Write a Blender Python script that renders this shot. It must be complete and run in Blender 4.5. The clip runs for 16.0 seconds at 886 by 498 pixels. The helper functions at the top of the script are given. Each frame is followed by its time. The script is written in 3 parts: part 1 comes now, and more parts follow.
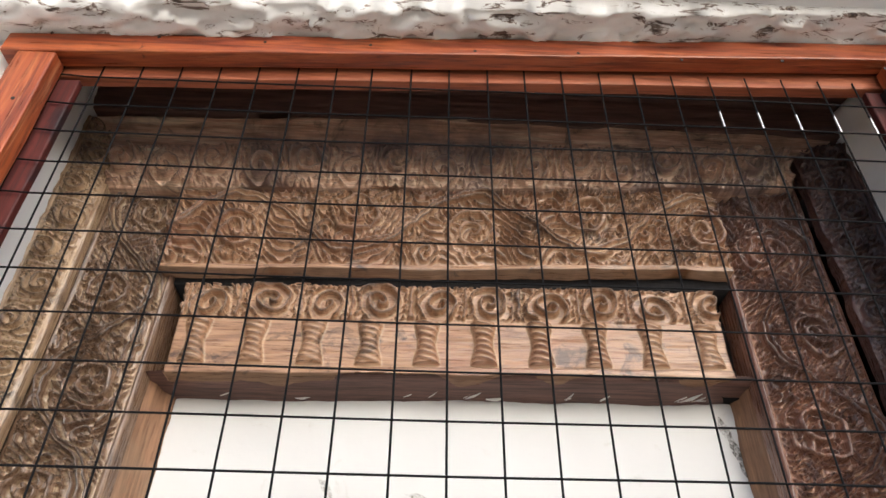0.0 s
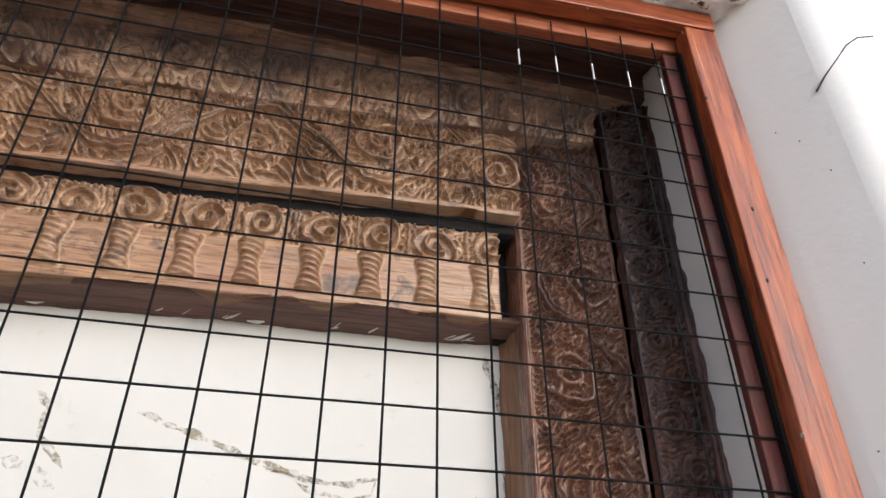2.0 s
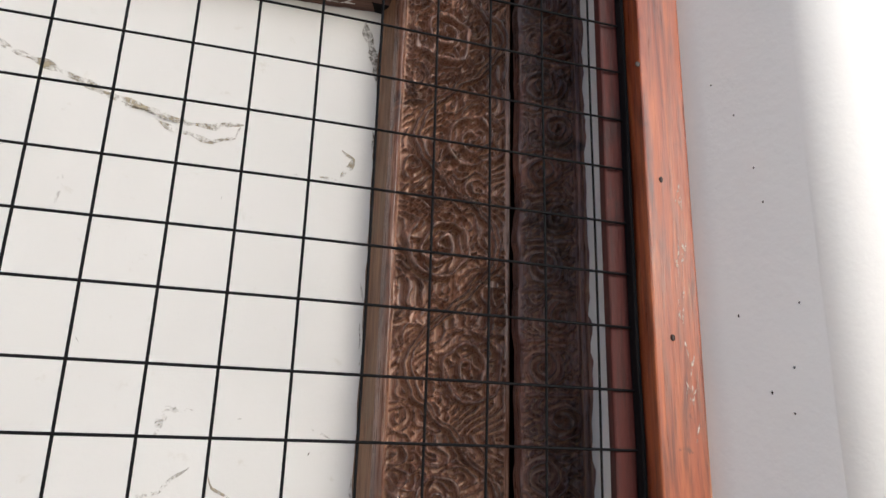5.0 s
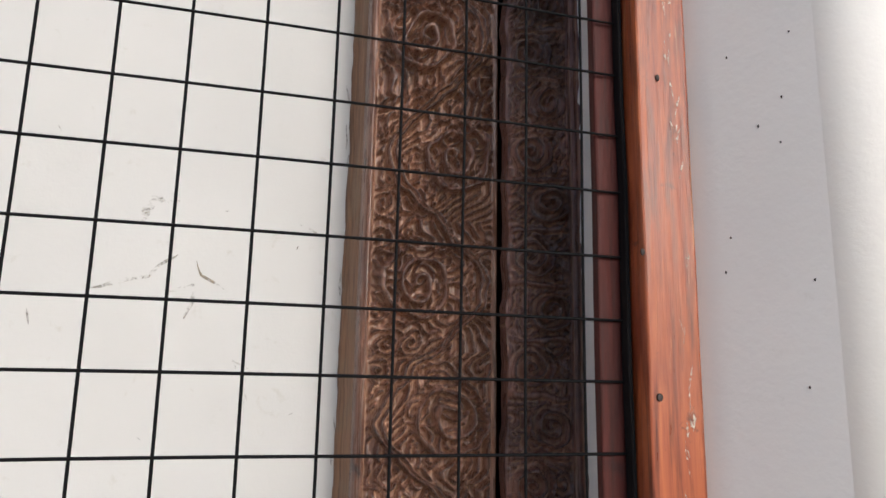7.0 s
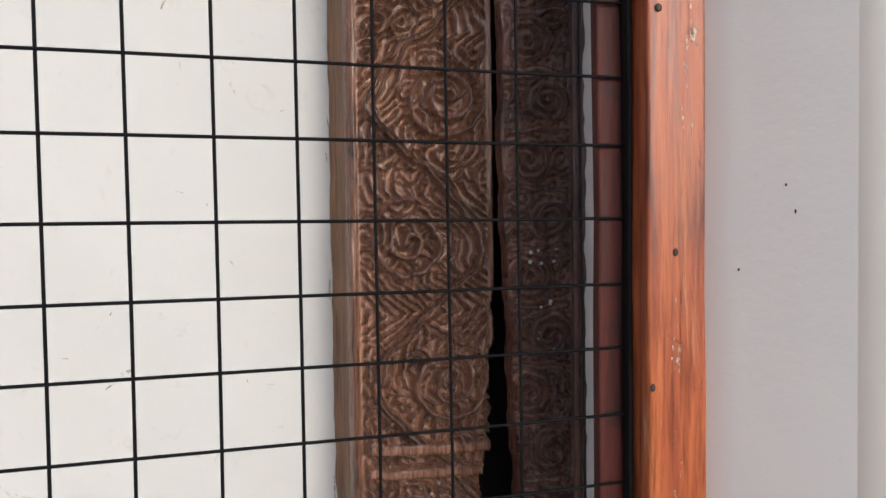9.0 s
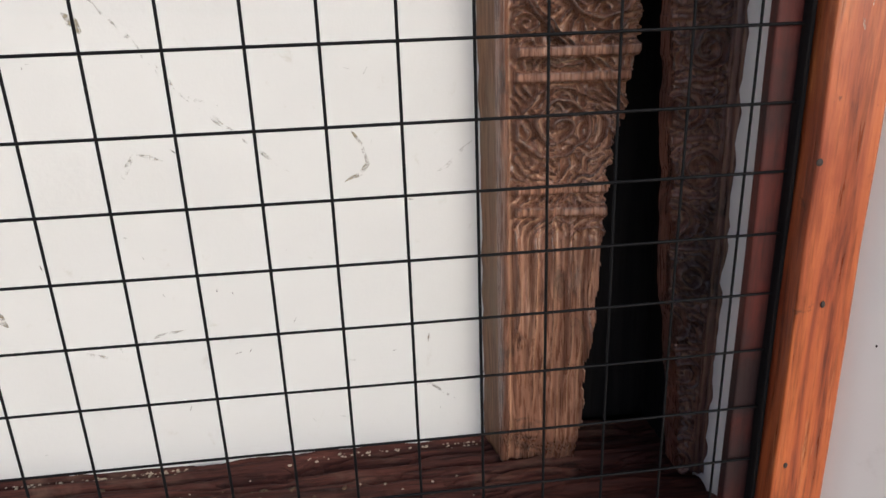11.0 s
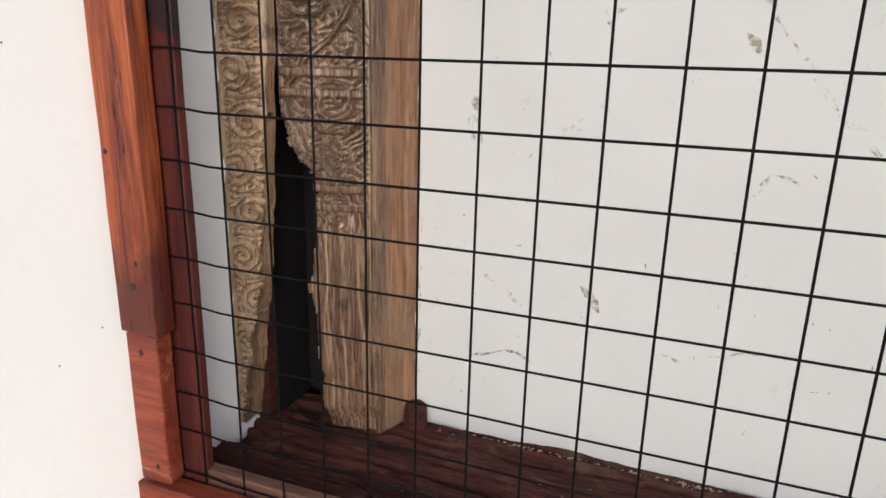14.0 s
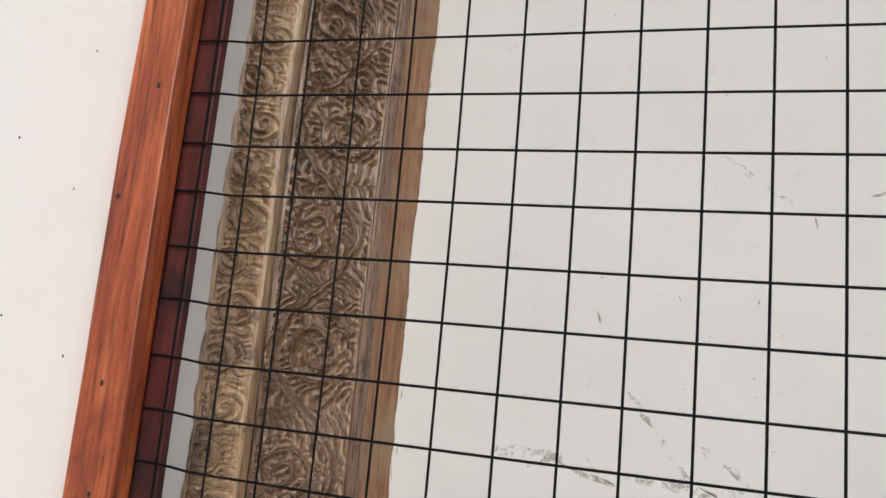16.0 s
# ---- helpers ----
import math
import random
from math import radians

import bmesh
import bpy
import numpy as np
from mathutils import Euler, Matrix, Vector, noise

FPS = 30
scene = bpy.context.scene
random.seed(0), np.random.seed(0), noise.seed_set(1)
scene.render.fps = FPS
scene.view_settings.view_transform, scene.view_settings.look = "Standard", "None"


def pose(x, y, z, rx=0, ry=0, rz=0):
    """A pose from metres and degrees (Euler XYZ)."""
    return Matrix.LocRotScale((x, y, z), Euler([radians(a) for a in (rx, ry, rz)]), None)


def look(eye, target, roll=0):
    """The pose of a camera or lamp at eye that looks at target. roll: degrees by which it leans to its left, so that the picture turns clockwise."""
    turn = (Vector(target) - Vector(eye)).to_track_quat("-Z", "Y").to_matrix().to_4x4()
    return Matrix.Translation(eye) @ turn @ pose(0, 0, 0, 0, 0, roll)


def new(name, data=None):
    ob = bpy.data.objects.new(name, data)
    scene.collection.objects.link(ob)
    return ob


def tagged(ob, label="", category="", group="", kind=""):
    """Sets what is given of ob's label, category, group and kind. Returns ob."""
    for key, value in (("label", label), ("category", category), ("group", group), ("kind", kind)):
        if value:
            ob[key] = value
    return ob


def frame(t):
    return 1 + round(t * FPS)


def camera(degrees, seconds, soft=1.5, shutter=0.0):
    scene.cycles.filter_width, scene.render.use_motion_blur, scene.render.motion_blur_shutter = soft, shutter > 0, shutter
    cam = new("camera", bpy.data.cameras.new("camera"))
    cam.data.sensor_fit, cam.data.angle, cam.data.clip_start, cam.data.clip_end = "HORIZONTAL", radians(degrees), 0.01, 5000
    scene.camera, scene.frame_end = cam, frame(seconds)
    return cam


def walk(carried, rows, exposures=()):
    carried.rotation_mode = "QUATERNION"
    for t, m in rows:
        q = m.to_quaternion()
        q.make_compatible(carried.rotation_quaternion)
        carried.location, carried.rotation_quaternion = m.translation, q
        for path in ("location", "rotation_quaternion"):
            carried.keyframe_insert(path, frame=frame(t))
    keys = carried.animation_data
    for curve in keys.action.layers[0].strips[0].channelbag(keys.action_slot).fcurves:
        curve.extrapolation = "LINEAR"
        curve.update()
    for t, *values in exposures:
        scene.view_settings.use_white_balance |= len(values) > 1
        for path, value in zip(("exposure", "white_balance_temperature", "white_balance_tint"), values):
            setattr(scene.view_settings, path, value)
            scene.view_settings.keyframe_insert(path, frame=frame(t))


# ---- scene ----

# camera path: seconds, eye, target, roll
cam = camera(65.8, 16.0)

PATH = [
    (0, (-0.087, -0.887, 1.544), (-0.032, 0.717, 2.738), 0.7),
    (0.5, (-0.06, -0.885, 1.551), (0.087, 0.726, 2.727), 0.2),
    (1, (0.005, -0.863, 1.547), (0.251, 0.748, 2.705), -0.7),
    (1.5, (0.065, -0.843, 1.536), (0.387, 0.783, 2.656), -0.3),
    (2, (0.127, -0.826, 1.532), (0.529, 0.803, 2.62), 0.0),
    (2.5, (0.199, -0.804, 1.508), (0.643, 0.857, 2.53), -0.1),
    (3, (0.274, -0.785, 1.478), (0.733, 0.933, 2.394), 0.8),
    (3.5, (0.307, -0.775, 1.44), (0.792, 0.992, 2.241), 0.9),
    (4, (0.316, -0.768, 1.397), (0.835, 1.033, 2.096), 0.7),
    (4.2, (0.32, -0.779, 1.392), (0.868, 1.034, 2.031), 1.3),
    (6.3, (0.392, -0.742, 1.185), (0.901, 1.144, 1.614), 1.9),
    (6.5, (0.402, -0.737, 1.179), (0.89, 1.171, 1.53), 2.1),
    (7, (0.404, -0.719, 1.091), (0.932, 1.174, 1.46), 1.1),
    (7.5, (0.414, -0.7, 1.052), (0.942, 1.213, 1.302), 0.8),
    (8, (0.414, -0.674, 0.969), (0.963, 1.238, 1.177), -0.3),
    (8.5, (0.436, -0.67, 0.931), (0.961, 1.259, 0.909), 0.2),
    (9, (0.445, -0.677, 0.849), (0.948, 1.258, 0.789), -0.8),
    (9.5, (0.441, -0.674, 0.768), (0.945, 1.251, 0.567), -1.0),
    (10, (0.425, -0.676, 0.684), (0.915, 1.229, 0.325), -1.0),
    (10.2, (0.418, -0.682, 0.645), (0.863, 1.223, 0.227), -1.7),
    (12.3, (0.183, -0.709, 0.565), (-0.115, 1.08, -0.278), -0.3),
    (12.5, (0.145, -0.71, 0.571), (-0.251, 1.062, -0.269), -0.6),
    (13, (0.039, -0.73, 0.576), (-0.587, 0.997, -0.213), -0.3),
    (13.5, (-0.059, -0.76, 0.582), (-0.742, 0.984, -0.119), 0.7),
    (14, (-0.091, -0.776, 0.578), (-0.779, 1.017, 0.017), 1.4),
    (14.5, (-0.128, -0.781, 0.633), (-0.787, 1.083, 0.327), 4.5),
    (15, (-0.164, -0.79, 0.732), (-0.772, 1.116, 0.761), 5.5),
    (15.5, (-0.189, -0.805, 0.811), (-0.722, 1.118, 0.945), 5.7),
    (16, (-0.207, -0.827, 0.903), (-0.721, 1.084, 1.196), 5.2),
]
walk(cam, [(t, look(*row)) for t, *row in PATH], exposures=[(0, -0.02, 5700, 8), (2, -0.15, 5700, 8), (4, -0.36, 5700, 8), (7, -0.39, 5700, 8), (10, -0.34, 5700, 8), (12.5, -0.38, 5700, 8), (14, -0.52, 5700, 8), (16, -0.66, 5700, 8)])

# ---- light ----
world = bpy.data.worlds.new("sky")
scene.world = world
world.use_nodes = True
wn = world.node_tree.nodes
sky = wn.new("ShaderNodeTexSky")
sky.sky_type = "NISHITA"
sky.sun_disc = False
SUN_EL, SUN_AZ = 20.0, 158.0
sky.sun_elevation = radians(SUN_EL)
sky.sun_rotation = radians(SUN_AZ)
sky.air_density = 0.6
sky.dust_density = 4.0
sky.ozone_density = 0.5
wn["Background"].inputs["Strength"].default_value = 0.2
world.node_tree.links.new(sky.outputs["Color"], wn["Background"].inputs["Color"])
lamp = bpy.data.lights.new("sun", "SUN")
lamp.energy = 1.15
lamp.angle = radians(55)
lamp.color = (1.0, 0.985, 0.96)
sun = new("sun", lamp)
sd = Vector((math.sin(radians(SUN_AZ)) * math.cos(radians(SUN_EL)), math.cos(radians(SUN_AZ)) * math.cos(radians(SUN_EL)), math.sin(radians(SUN_EL))))
sun.matrix_world = look(sd * 20, (0, 0, 0))

# ---- materials ----


def material(name, rough=0.6, spec=0.4):
    m = bpy.data.materials.new(name)
    m.use_nodes = True
    nt = m.node_tree
    b = nt.nodes["Principled BSDF"]
    b.inputs["Roughness"].default_value = rough
    b.inputs["Specular IOR Level"].default_value = spec
    return m, nt, b


def coords(nt, scale=(1, 1, 1)):
    tc = nt.nodes.new("ShaderNodeNewGeometry")
    mp = nt.nodes.new("ShaderNodeMapping")
    mp.inputs["Scale"].default_value = scale
    nt.links.new(tc.outputs["Position"], mp.inputs["Vector"])
    return mp.outputs["Vector"]


def noise_tex(nt, vec, scale, detail=6, rough=0.6, dist=0.0):
    n = nt.nodes.new("ShaderNodeTexNoise")
    n.inputs["Scale"].default_value = scale
    n.inputs["Detail"].default_value = detail
    n.inputs["Roughness"].default_value = rough
    n.inputs["Distortion"].default_value = dist
    nt.links.new(vec, n.inputs["Vector"])
    return n.outputs["Fac"]


def ramp(nt, fac, stops):
    r = nt.nodes.new("ShaderNodeValToRGB")
    e = r.color_ramp.elements
    while len(e) < len(stops):
        e.new(0.5)
    for k, (p, c) in zip(e, stops):
        k.position, k.color = p, (*c, 1)
    nt.links.new(fac, r.inputs["Fac"])
    return r.outputs["Color"]


def mix(nt, fac, a, b, kind="MIX"):
    m = nt.nodes.new("ShaderNodeMix")
    m.data_type, m.blend_type = "RGBA", kind
    for sock, v in ((m.inputs[0], fac), (m.inputs[6], a), (m.inputs[7], b)):
        if isinstance(v, (int, float)):
            sock.default_value = v
        elif isinstance(v, tuple):
            sock.default_value = (*v, 1)
        else:
            nt.links.new(v, sock)
    return m.outputs[2]


def bump(nt, b, height, strength=0.3, dist=0.002):
    n = nt.nodes.new("ShaderNodeBump")
    n.inputs["Strength"].default_value = strength
    n.inputs["Distance"].default_value = dist
    nt.links.new(height, n.inputs["Height"])
    nt.links.new(n.outputs["Normal"], b.inputs["Normal"])


def plaster(name, base, dirt, amount=0.55):
    m, nt, b = material(name, 0.85, 0.25)
    v = coords(nt)
    big = noise_tex(nt, v, 2.2, 5, 0.6, 0.6)
    col = mix(nt, ramp(nt, big, [(0.35, (0, 0, 0)), (0.75, (0.35, 0.35, 0.35))]), base, tuple(c * 0.88 for c in base))
    spots = noise_tex(nt, v, 26, 8, 0.7, 0.4)
    col = mix(nt, ramp(nt, spots, [(0.62, (0, 0, 0)), (0.78, (amount, amount, amount))]), col, dirt)
    nt.links.new(col, b.inputs["Base Color"])
    bump(nt, b, noise_tex(nt, v, 60, 6, 0.65), 0.25, 0.003)
    return m


def wood(name, stops, grain_axis, rough=0.5, spec=0.4, scale=1.0, bump_s=0.4, blotch=None, rough_var=0.0, wear=(), relief_shading=None, zone=None):
    m, nt, b = material(name, rough, spec)
    s = [22.0 * scale] * 3
    s["xyz".index(grain_axis)] = 1.4 * scale
    v = coords(nt, tuple(s))
    g = noise_tex(nt, v, 1.6, 9, 0.65, 1.2)
    col = ramp(nt, g, stops)
    fine = noise_tex(nt, v, 7.0, 4, 0.6)
    col = mix(nt, ramp(nt, fine, [(0.36, (0.5, 0.5, 0.5)), (0.54, (0, 0, 0))]), col, tuple(c * 0.45 for c in stops[0][1]))
    if blotch:
        w = coords(nt)
        bl = noise_tex(nt, w, blotch[0], 5, 0.6, 0.5)
        col = mix(nt, ramp(nt, bl, [(blotch[1], (0, 0, 0)), (blotch[2], (0.85, 0.85, 0.85))]), col, blotch[3])
    for k, (sc, lo, hi, tint, amount) in enumerate(wear):
        wn = noise_tex(nt, coords(nt, (1, 1, 1)) if k % 2 else v, sc, 7, 0.7, 0.8)
        col = mix(nt, ramp(nt, wn, [(lo, (0, 0, 0)), (hi, (amount,) * 3)]), col, tint)
    if relief_shading:
        # light and shade of the relief put into the colour: pale crests, dark grooves
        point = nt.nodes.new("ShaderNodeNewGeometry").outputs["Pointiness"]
        col = mix(nt, ramp(nt, point, [(0.505, (0, 0, 0)), (0.60, (0.6, 0.6, 0.6))]), col, relief_shading[0])
        col = mix(nt, ramp(nt, point, [(0.40, (0.8, 0.8, 0.8)), (0.495, (0, 0, 0))]), col, relief_shading[1])
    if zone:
        # a ragged darker tint that begins at one height and thickens towards another
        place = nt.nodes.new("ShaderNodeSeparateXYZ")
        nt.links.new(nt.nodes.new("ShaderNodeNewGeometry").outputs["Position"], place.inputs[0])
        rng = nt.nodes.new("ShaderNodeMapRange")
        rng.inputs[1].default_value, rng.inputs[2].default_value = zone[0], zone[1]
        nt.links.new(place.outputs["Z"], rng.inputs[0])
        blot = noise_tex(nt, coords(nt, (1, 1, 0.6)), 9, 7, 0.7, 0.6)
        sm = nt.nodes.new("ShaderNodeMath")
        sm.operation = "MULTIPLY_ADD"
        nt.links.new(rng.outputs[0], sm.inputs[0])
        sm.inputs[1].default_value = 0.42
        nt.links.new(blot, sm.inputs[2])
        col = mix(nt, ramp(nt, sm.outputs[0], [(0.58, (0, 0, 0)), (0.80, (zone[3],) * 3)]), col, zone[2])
    nt.links.new(col, b.inputs["Base Color"])
    if rough_var:
        rr = ramp(nt, fine, [(0.3, (rough - rough_var,) * 3), (0.7, (rough + rough_var,) * 3)])
        nt.links.new(rr, b.inputs["Roughness"])
    bump(nt, b, fine, bump_s, 0.002)
    return m


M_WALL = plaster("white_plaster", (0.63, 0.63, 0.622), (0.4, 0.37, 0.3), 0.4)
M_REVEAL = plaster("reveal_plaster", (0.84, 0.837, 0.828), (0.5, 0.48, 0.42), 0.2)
M_CONCRETE = plaster("concrete_floor", (0.46, 0.39, 0.29), (0.17, 0.13, 0.09), 0.6)
M_GROUND = plaster("yard_ground", (0.56, 0.55, 0.53), (0.35, 0.34, 0.32), 0.6)
VARN = [(0.3, (0.08, 0.014, 0.008)), (0.44, (0.27, 0.06, 0.021)), (0.6, (0.40, 0.105, 0.032)), (0.78, (0.52, 0.19, 0.06))]
VARN_LOW = [(0.3, (0.11, 0.02, 0.012)), (0.5, (0.25, 0.05, 0.025)), (0.75, (0.36, 0.09, 0.04))]
M_VARN_V = wood("varnished_batten_upright", VARN, "z", 0.36, 0.45, blotch=(5, 0.55, 0.75, (0.2, 0.035, 0.015)), rough_var=0.1, wear=((1.5, 0.60, 0.70, (0.62, 0.33, 0.16), 0.55), (26, 0.64, 0.70, (0.07, 0.02, 0.012), 0.7)))
M_VARN_W = wood("dark_footed_batten", VARN, "z", 0.36, 0.45, blotch=(5, 0.55, 0.75, (0.2, 0.035, 0.015)), rough_var=0.1, wear=((1.5, 0.60, 0.70, (0.62, 0.33, 0.16), 0.55), (26, 0.64, 0.70, (0.07, 0.02, 0.012), 0.7)), zone=(0.44, 0.12, (0.075, 0.014, 0.01), 0.9))
M_VARN_H = wood("varnished_batten_level", VARN, "x", 0.36, 0.45, blotch=(5, 0.55, 0.75, (0.2, 0.035, 0.015)), rough_var=0.1, wear=((1.5, 0.60, 0.70, (0.62, 0.33, 0.16), 0.55), (26, 0.64, 0.70, (0.07, 0.02, 0.012), 0.7)))
M_VARN_LOW = wood("dull_red_batten", VARN_LOW, "x", 0.45, 0.4, blotch=(7, 0.5, 0.7, (0.12, 0.03, 0.02)), rough_var=0.1, wear=((1.5, 0.60, 0.70, (0.62, 0.33, 0.16), 0.55), (26, 0.64, 0.70, (0.07, 0.02, 0.012), 0.7)))
REDS = [(0.25, (0.03, 0.006, 0.006)), (0.5, (0.075, 0.014, 0.011)), (0.8, (0.12, 0.024, 0.018))]
M_RED_V = wood("red_stained_stile", REDS, "z", 0.6, 0.3, blotch=(4, 0.52, 0.62, (0.012, 0.008, 0.01)), rough_var=0.1)
M_RED_H = wood("red_stained_rail", [(0.25, (0.2, 0.05, 0.02)), (0.5, (0.34, 0.1, 0.045)), (0.75, (0.42, 0.16, 0.07))], "x", 0.5, 0.4, rough_var=0.1)
M_RAIL_LOW = wood("dull_bottom_rail", [(0.3, (0.07, 0.03, 0.022)), (0.7, (0.16, 0.085, 0.06))], "x", 0.6, 0.3)
M_TAN = wood("bleached_carved_wood", [(0.25, (0.187, 0.110, 0.062)), (0.5, (0.399, 0.266, 0.154)), (0.75, (0.586, 0.432, 0.266))], "z", 0.32, 0.6, 1.6, 0.7, (5, 0.5, 0.72, (0.206, 0.121, 0.073)), 0.12, wear=((2.6, 0.64, 0.74, (0.7, 0.58, 0.4), 0.5), (11, 0.56, 0.66, (0.02, 0.014, 0.014), 0.75)), relief_shading=((0.62, 0.5, 0.34), (0.035, 0.022, 0.015)))
M_TAN_DEEP = wood("brown_carved_wood", [(0.25, (0.074, 0.041, 0.026)), (0.5, (0.201, 0.121, 0.072)), (0.75, (0.348, 0.230, 0.143))], "z", 0.30, 0.6, 1.6, 0.7, (5, 0.5, 0.72, (0.106, 0.058, 0.038)), 0.12, wear=((2.6, 0.64, 0.74, (0.6, 0.47, 0.3), 0.5), (11, 0.56, 0.66, (0.02, 0.014, 0.014), 0.75)), relief_shading=((0.62, 0.5, 0.34), (0.035, 0.022, 0.015)))
M_UMBER = wood("dark_carved_wood", [(0.25, (0.101, 0.041, 0.026)), (0.5, (0.253, 0.120, 0.075)), (0.75, (0.426, 0.237, 0.158))], "z", 0.30, 0.6, 1.6, 0.6, (5, 0.48, 0.7, (0.090, 0.038, 0.028)), 0.12, wear=((2.6, 0.64, 0.74, (0.55, 0.33, 0.2), 0.5), (11, 0.56, 0.66, (0.02, 0.014, 0.014), 0.75)), relief_shading=((0.5, 0.32, 0.2), (0.022, 0.011, 0.009)), zone=(1.75, 2.9, (0.03, 0.016, 0.015), 0.6))
M_UMBER_DARK = wood("blackened_carved_wood", [(0.25, (0.08, 0.036, 0.030)), (0.5, (0.215, 0.093, 0.066)), (0.75, (0.42, 0.22, 0.15))], "z", 0.32, 0.6, 1.6, 0.6, (4, 0.5, 0.7, (0.064, 0.037, 0.035)), 0.12, wear=((2.6, 0.64, 0.74, (0.5, 0.3, 0.19), 0.5), (11, 0.56, 0.66, (0.02, 0.014, 0.014), 0.75)), relief_shading=((0.5, 0.32, 0.2), (0.022, 0.011, 0.009)), zone=(1.4, 2.6, (0.02, 0.012, 0.013), 0.7))
M_CARVED_H = wood("carved_wood_level", [(0.25, (0.172, 0.083, 0.043)), (0.5, (0.356, 0.200, 0.109)), (0.75, (0.502, 0.319, 0.188))], "x", 0.35, 0.6, 1.6, 0.6, (3.5, 0.5, 0.75, (0.224, 0.089, 0.056)), 0.12, wear=((2.6, 0.64, 0.74, (0.6, 0.43, 0.24), 0.5), (11, 0.56, 0.66, (0.02, 0.014, 0.014), 0.75)), relief_shading=((0.62, 0.5, 0.34), (0.035, 0.022, 0.015)))
M_CURL = wood("greyed_carved_wood", [(0.25, (0.235, 0.127, 0.088)), (0.5, (0.522, 0.321, 0.219)), (0.75, (0.750, 0.643, 0.465))], "x", 0.40, 0.6, 1.6, 0.6, (6, 0.5, 0.66, (0.130, 0.086, 0.081)), 0.12, wear=((2.6, 0.64, 0.74, (0.6, 0.47, 0.3), 0.5), (11, 0.56, 0.66, (0.02, 0.014, 0.014), 0.75)), relief_shading=((0.62, 0.5, 0.34), (0.035, 0.022, 0.015)))
M_PLAIN_V = wood("plain_old_wood", [(0.3, (0.144, 0.077, 0.047)), (0.6, (0.298, 0.166, 0.094))], "z", 0.6, 0.3, 1.2, 0.6, (7, 0.5, 0.7, (0.221, 0.161, 0.105)))
# near-black that stands in for the shade of gaps, cracks and hollows
M_SHADE_BLACK = wood("shade_black", [(0.3, (0.006, 0.006, 0.007)), (0.7, (0.014, 0.012, 0.012))], "z", 0.8, 0.2)
M_LINTEL_DARK = wood("dark_lintel_wood", [(0.3, (0.060, 0.036, 0.030)), (0.7, (0.201, 0.108, 0.086))], "x", 0.6, 0.3)
M_SILL = wood("rough_sill_wood", [(0.3, (0.016, 0.006, 0.005)), (0.5, (0.062, 0.019, 0.014)), (0.8, (0.135, 0.046, 0.030))], "x", 0.78, 0.25, 1.3, 1.0, (9, 0.55, 0.75, (0.124, 0.071, 0.050)))
M_WIRE, _nt, _b = material("black_wire", 0.65, 0.12)
_b.inputs["Base Color"].default_value = (0.004, 0.004, 0.005, 1)
M_NAIL, _nt, _b = material("nail_iron", 0.6, 0.4)
_b.inputs["Base Color"].default_value = (0.03, 0.02, 0.018, 1)


def flaked():
    m, nt, b = material("flaking_white_paint", 0.75, 0.3)
    v = coords(nt, (14, 40, 40))
    n = noise_tex(nt, v, 0.9, 10, 0.72, 0.8)
    col = ramp(nt, n, [(0.36, (0.05, 0.035, 0.03)), (0.42, (0.26, 0.2, 0.165)), (0.45, (0.8, 0.79, 0.77)), (0.7, (0.86, 0.855, 0.84))])
    nt.links.new(col, b.inputs["Base Color"])
    bump(nt, b, n, 0.8, 0.004)
    return m


M_FLAKE = flaked()

# ---- mesh helpers ----


def link_mesh(name, me, mat, parent=None, label=""):
    ob = new(name, me)
    me.materials.append(mat)
    if parent:
        ob.parent = parent
    if label:
        tagged(ob, label)
    return ob


def part(name, bm, mat, parent=None, label=""):
    me = bpy.data.meshes.new(name)
    bm.to_mesh(me)
    bm.free()
    return link_mesh(name, me, mat, parent, label)


def empty(name, label, category, kind="", at=(0, 0, 0)):
    ob = new(name)
    ob.location = at
    return tagged(ob, label, category, "", kind)


def box(lo, hi, bevel=0.0, seg=2, wobble=0.0, cuts=0, seed=0):
    bm = bmesh.new()
    bmesh.ops.create_cube(bm, size=1)
    for v in bm.verts:
        v.co = Vector([lo[i] + (v.co[i] + 0.5) * (hi[i] - lo[i]) for i in range(3)])
    if cuts:
        axis = max(range(3), key=lambda i: hi[i] - lo[i])
        long_edges = [e for e in bm.edges if abs(e.verts[0].co[axis] - e.verts[1].co[axis]) > 1e-6]
        bmesh.ops.subdivide_edges(bm, edges=long_edges, cuts=cuts)
    if bevel:
        bmesh.ops.bevel(bm, geom=[e for e in bm.edges if e.calc_face_angle(0) > 0.5], offset=bevel, segments=seg, affect="EDGES", profile=0.5)
    if wobble:
        for v in bm.verts:
            n = noise.noise_vector(v.co * 6 + Vector((seed * 7.3, seed, 0)))
            v.co += n * wobble
    for f in bm.faces:
        f.smooth = False
    return bm


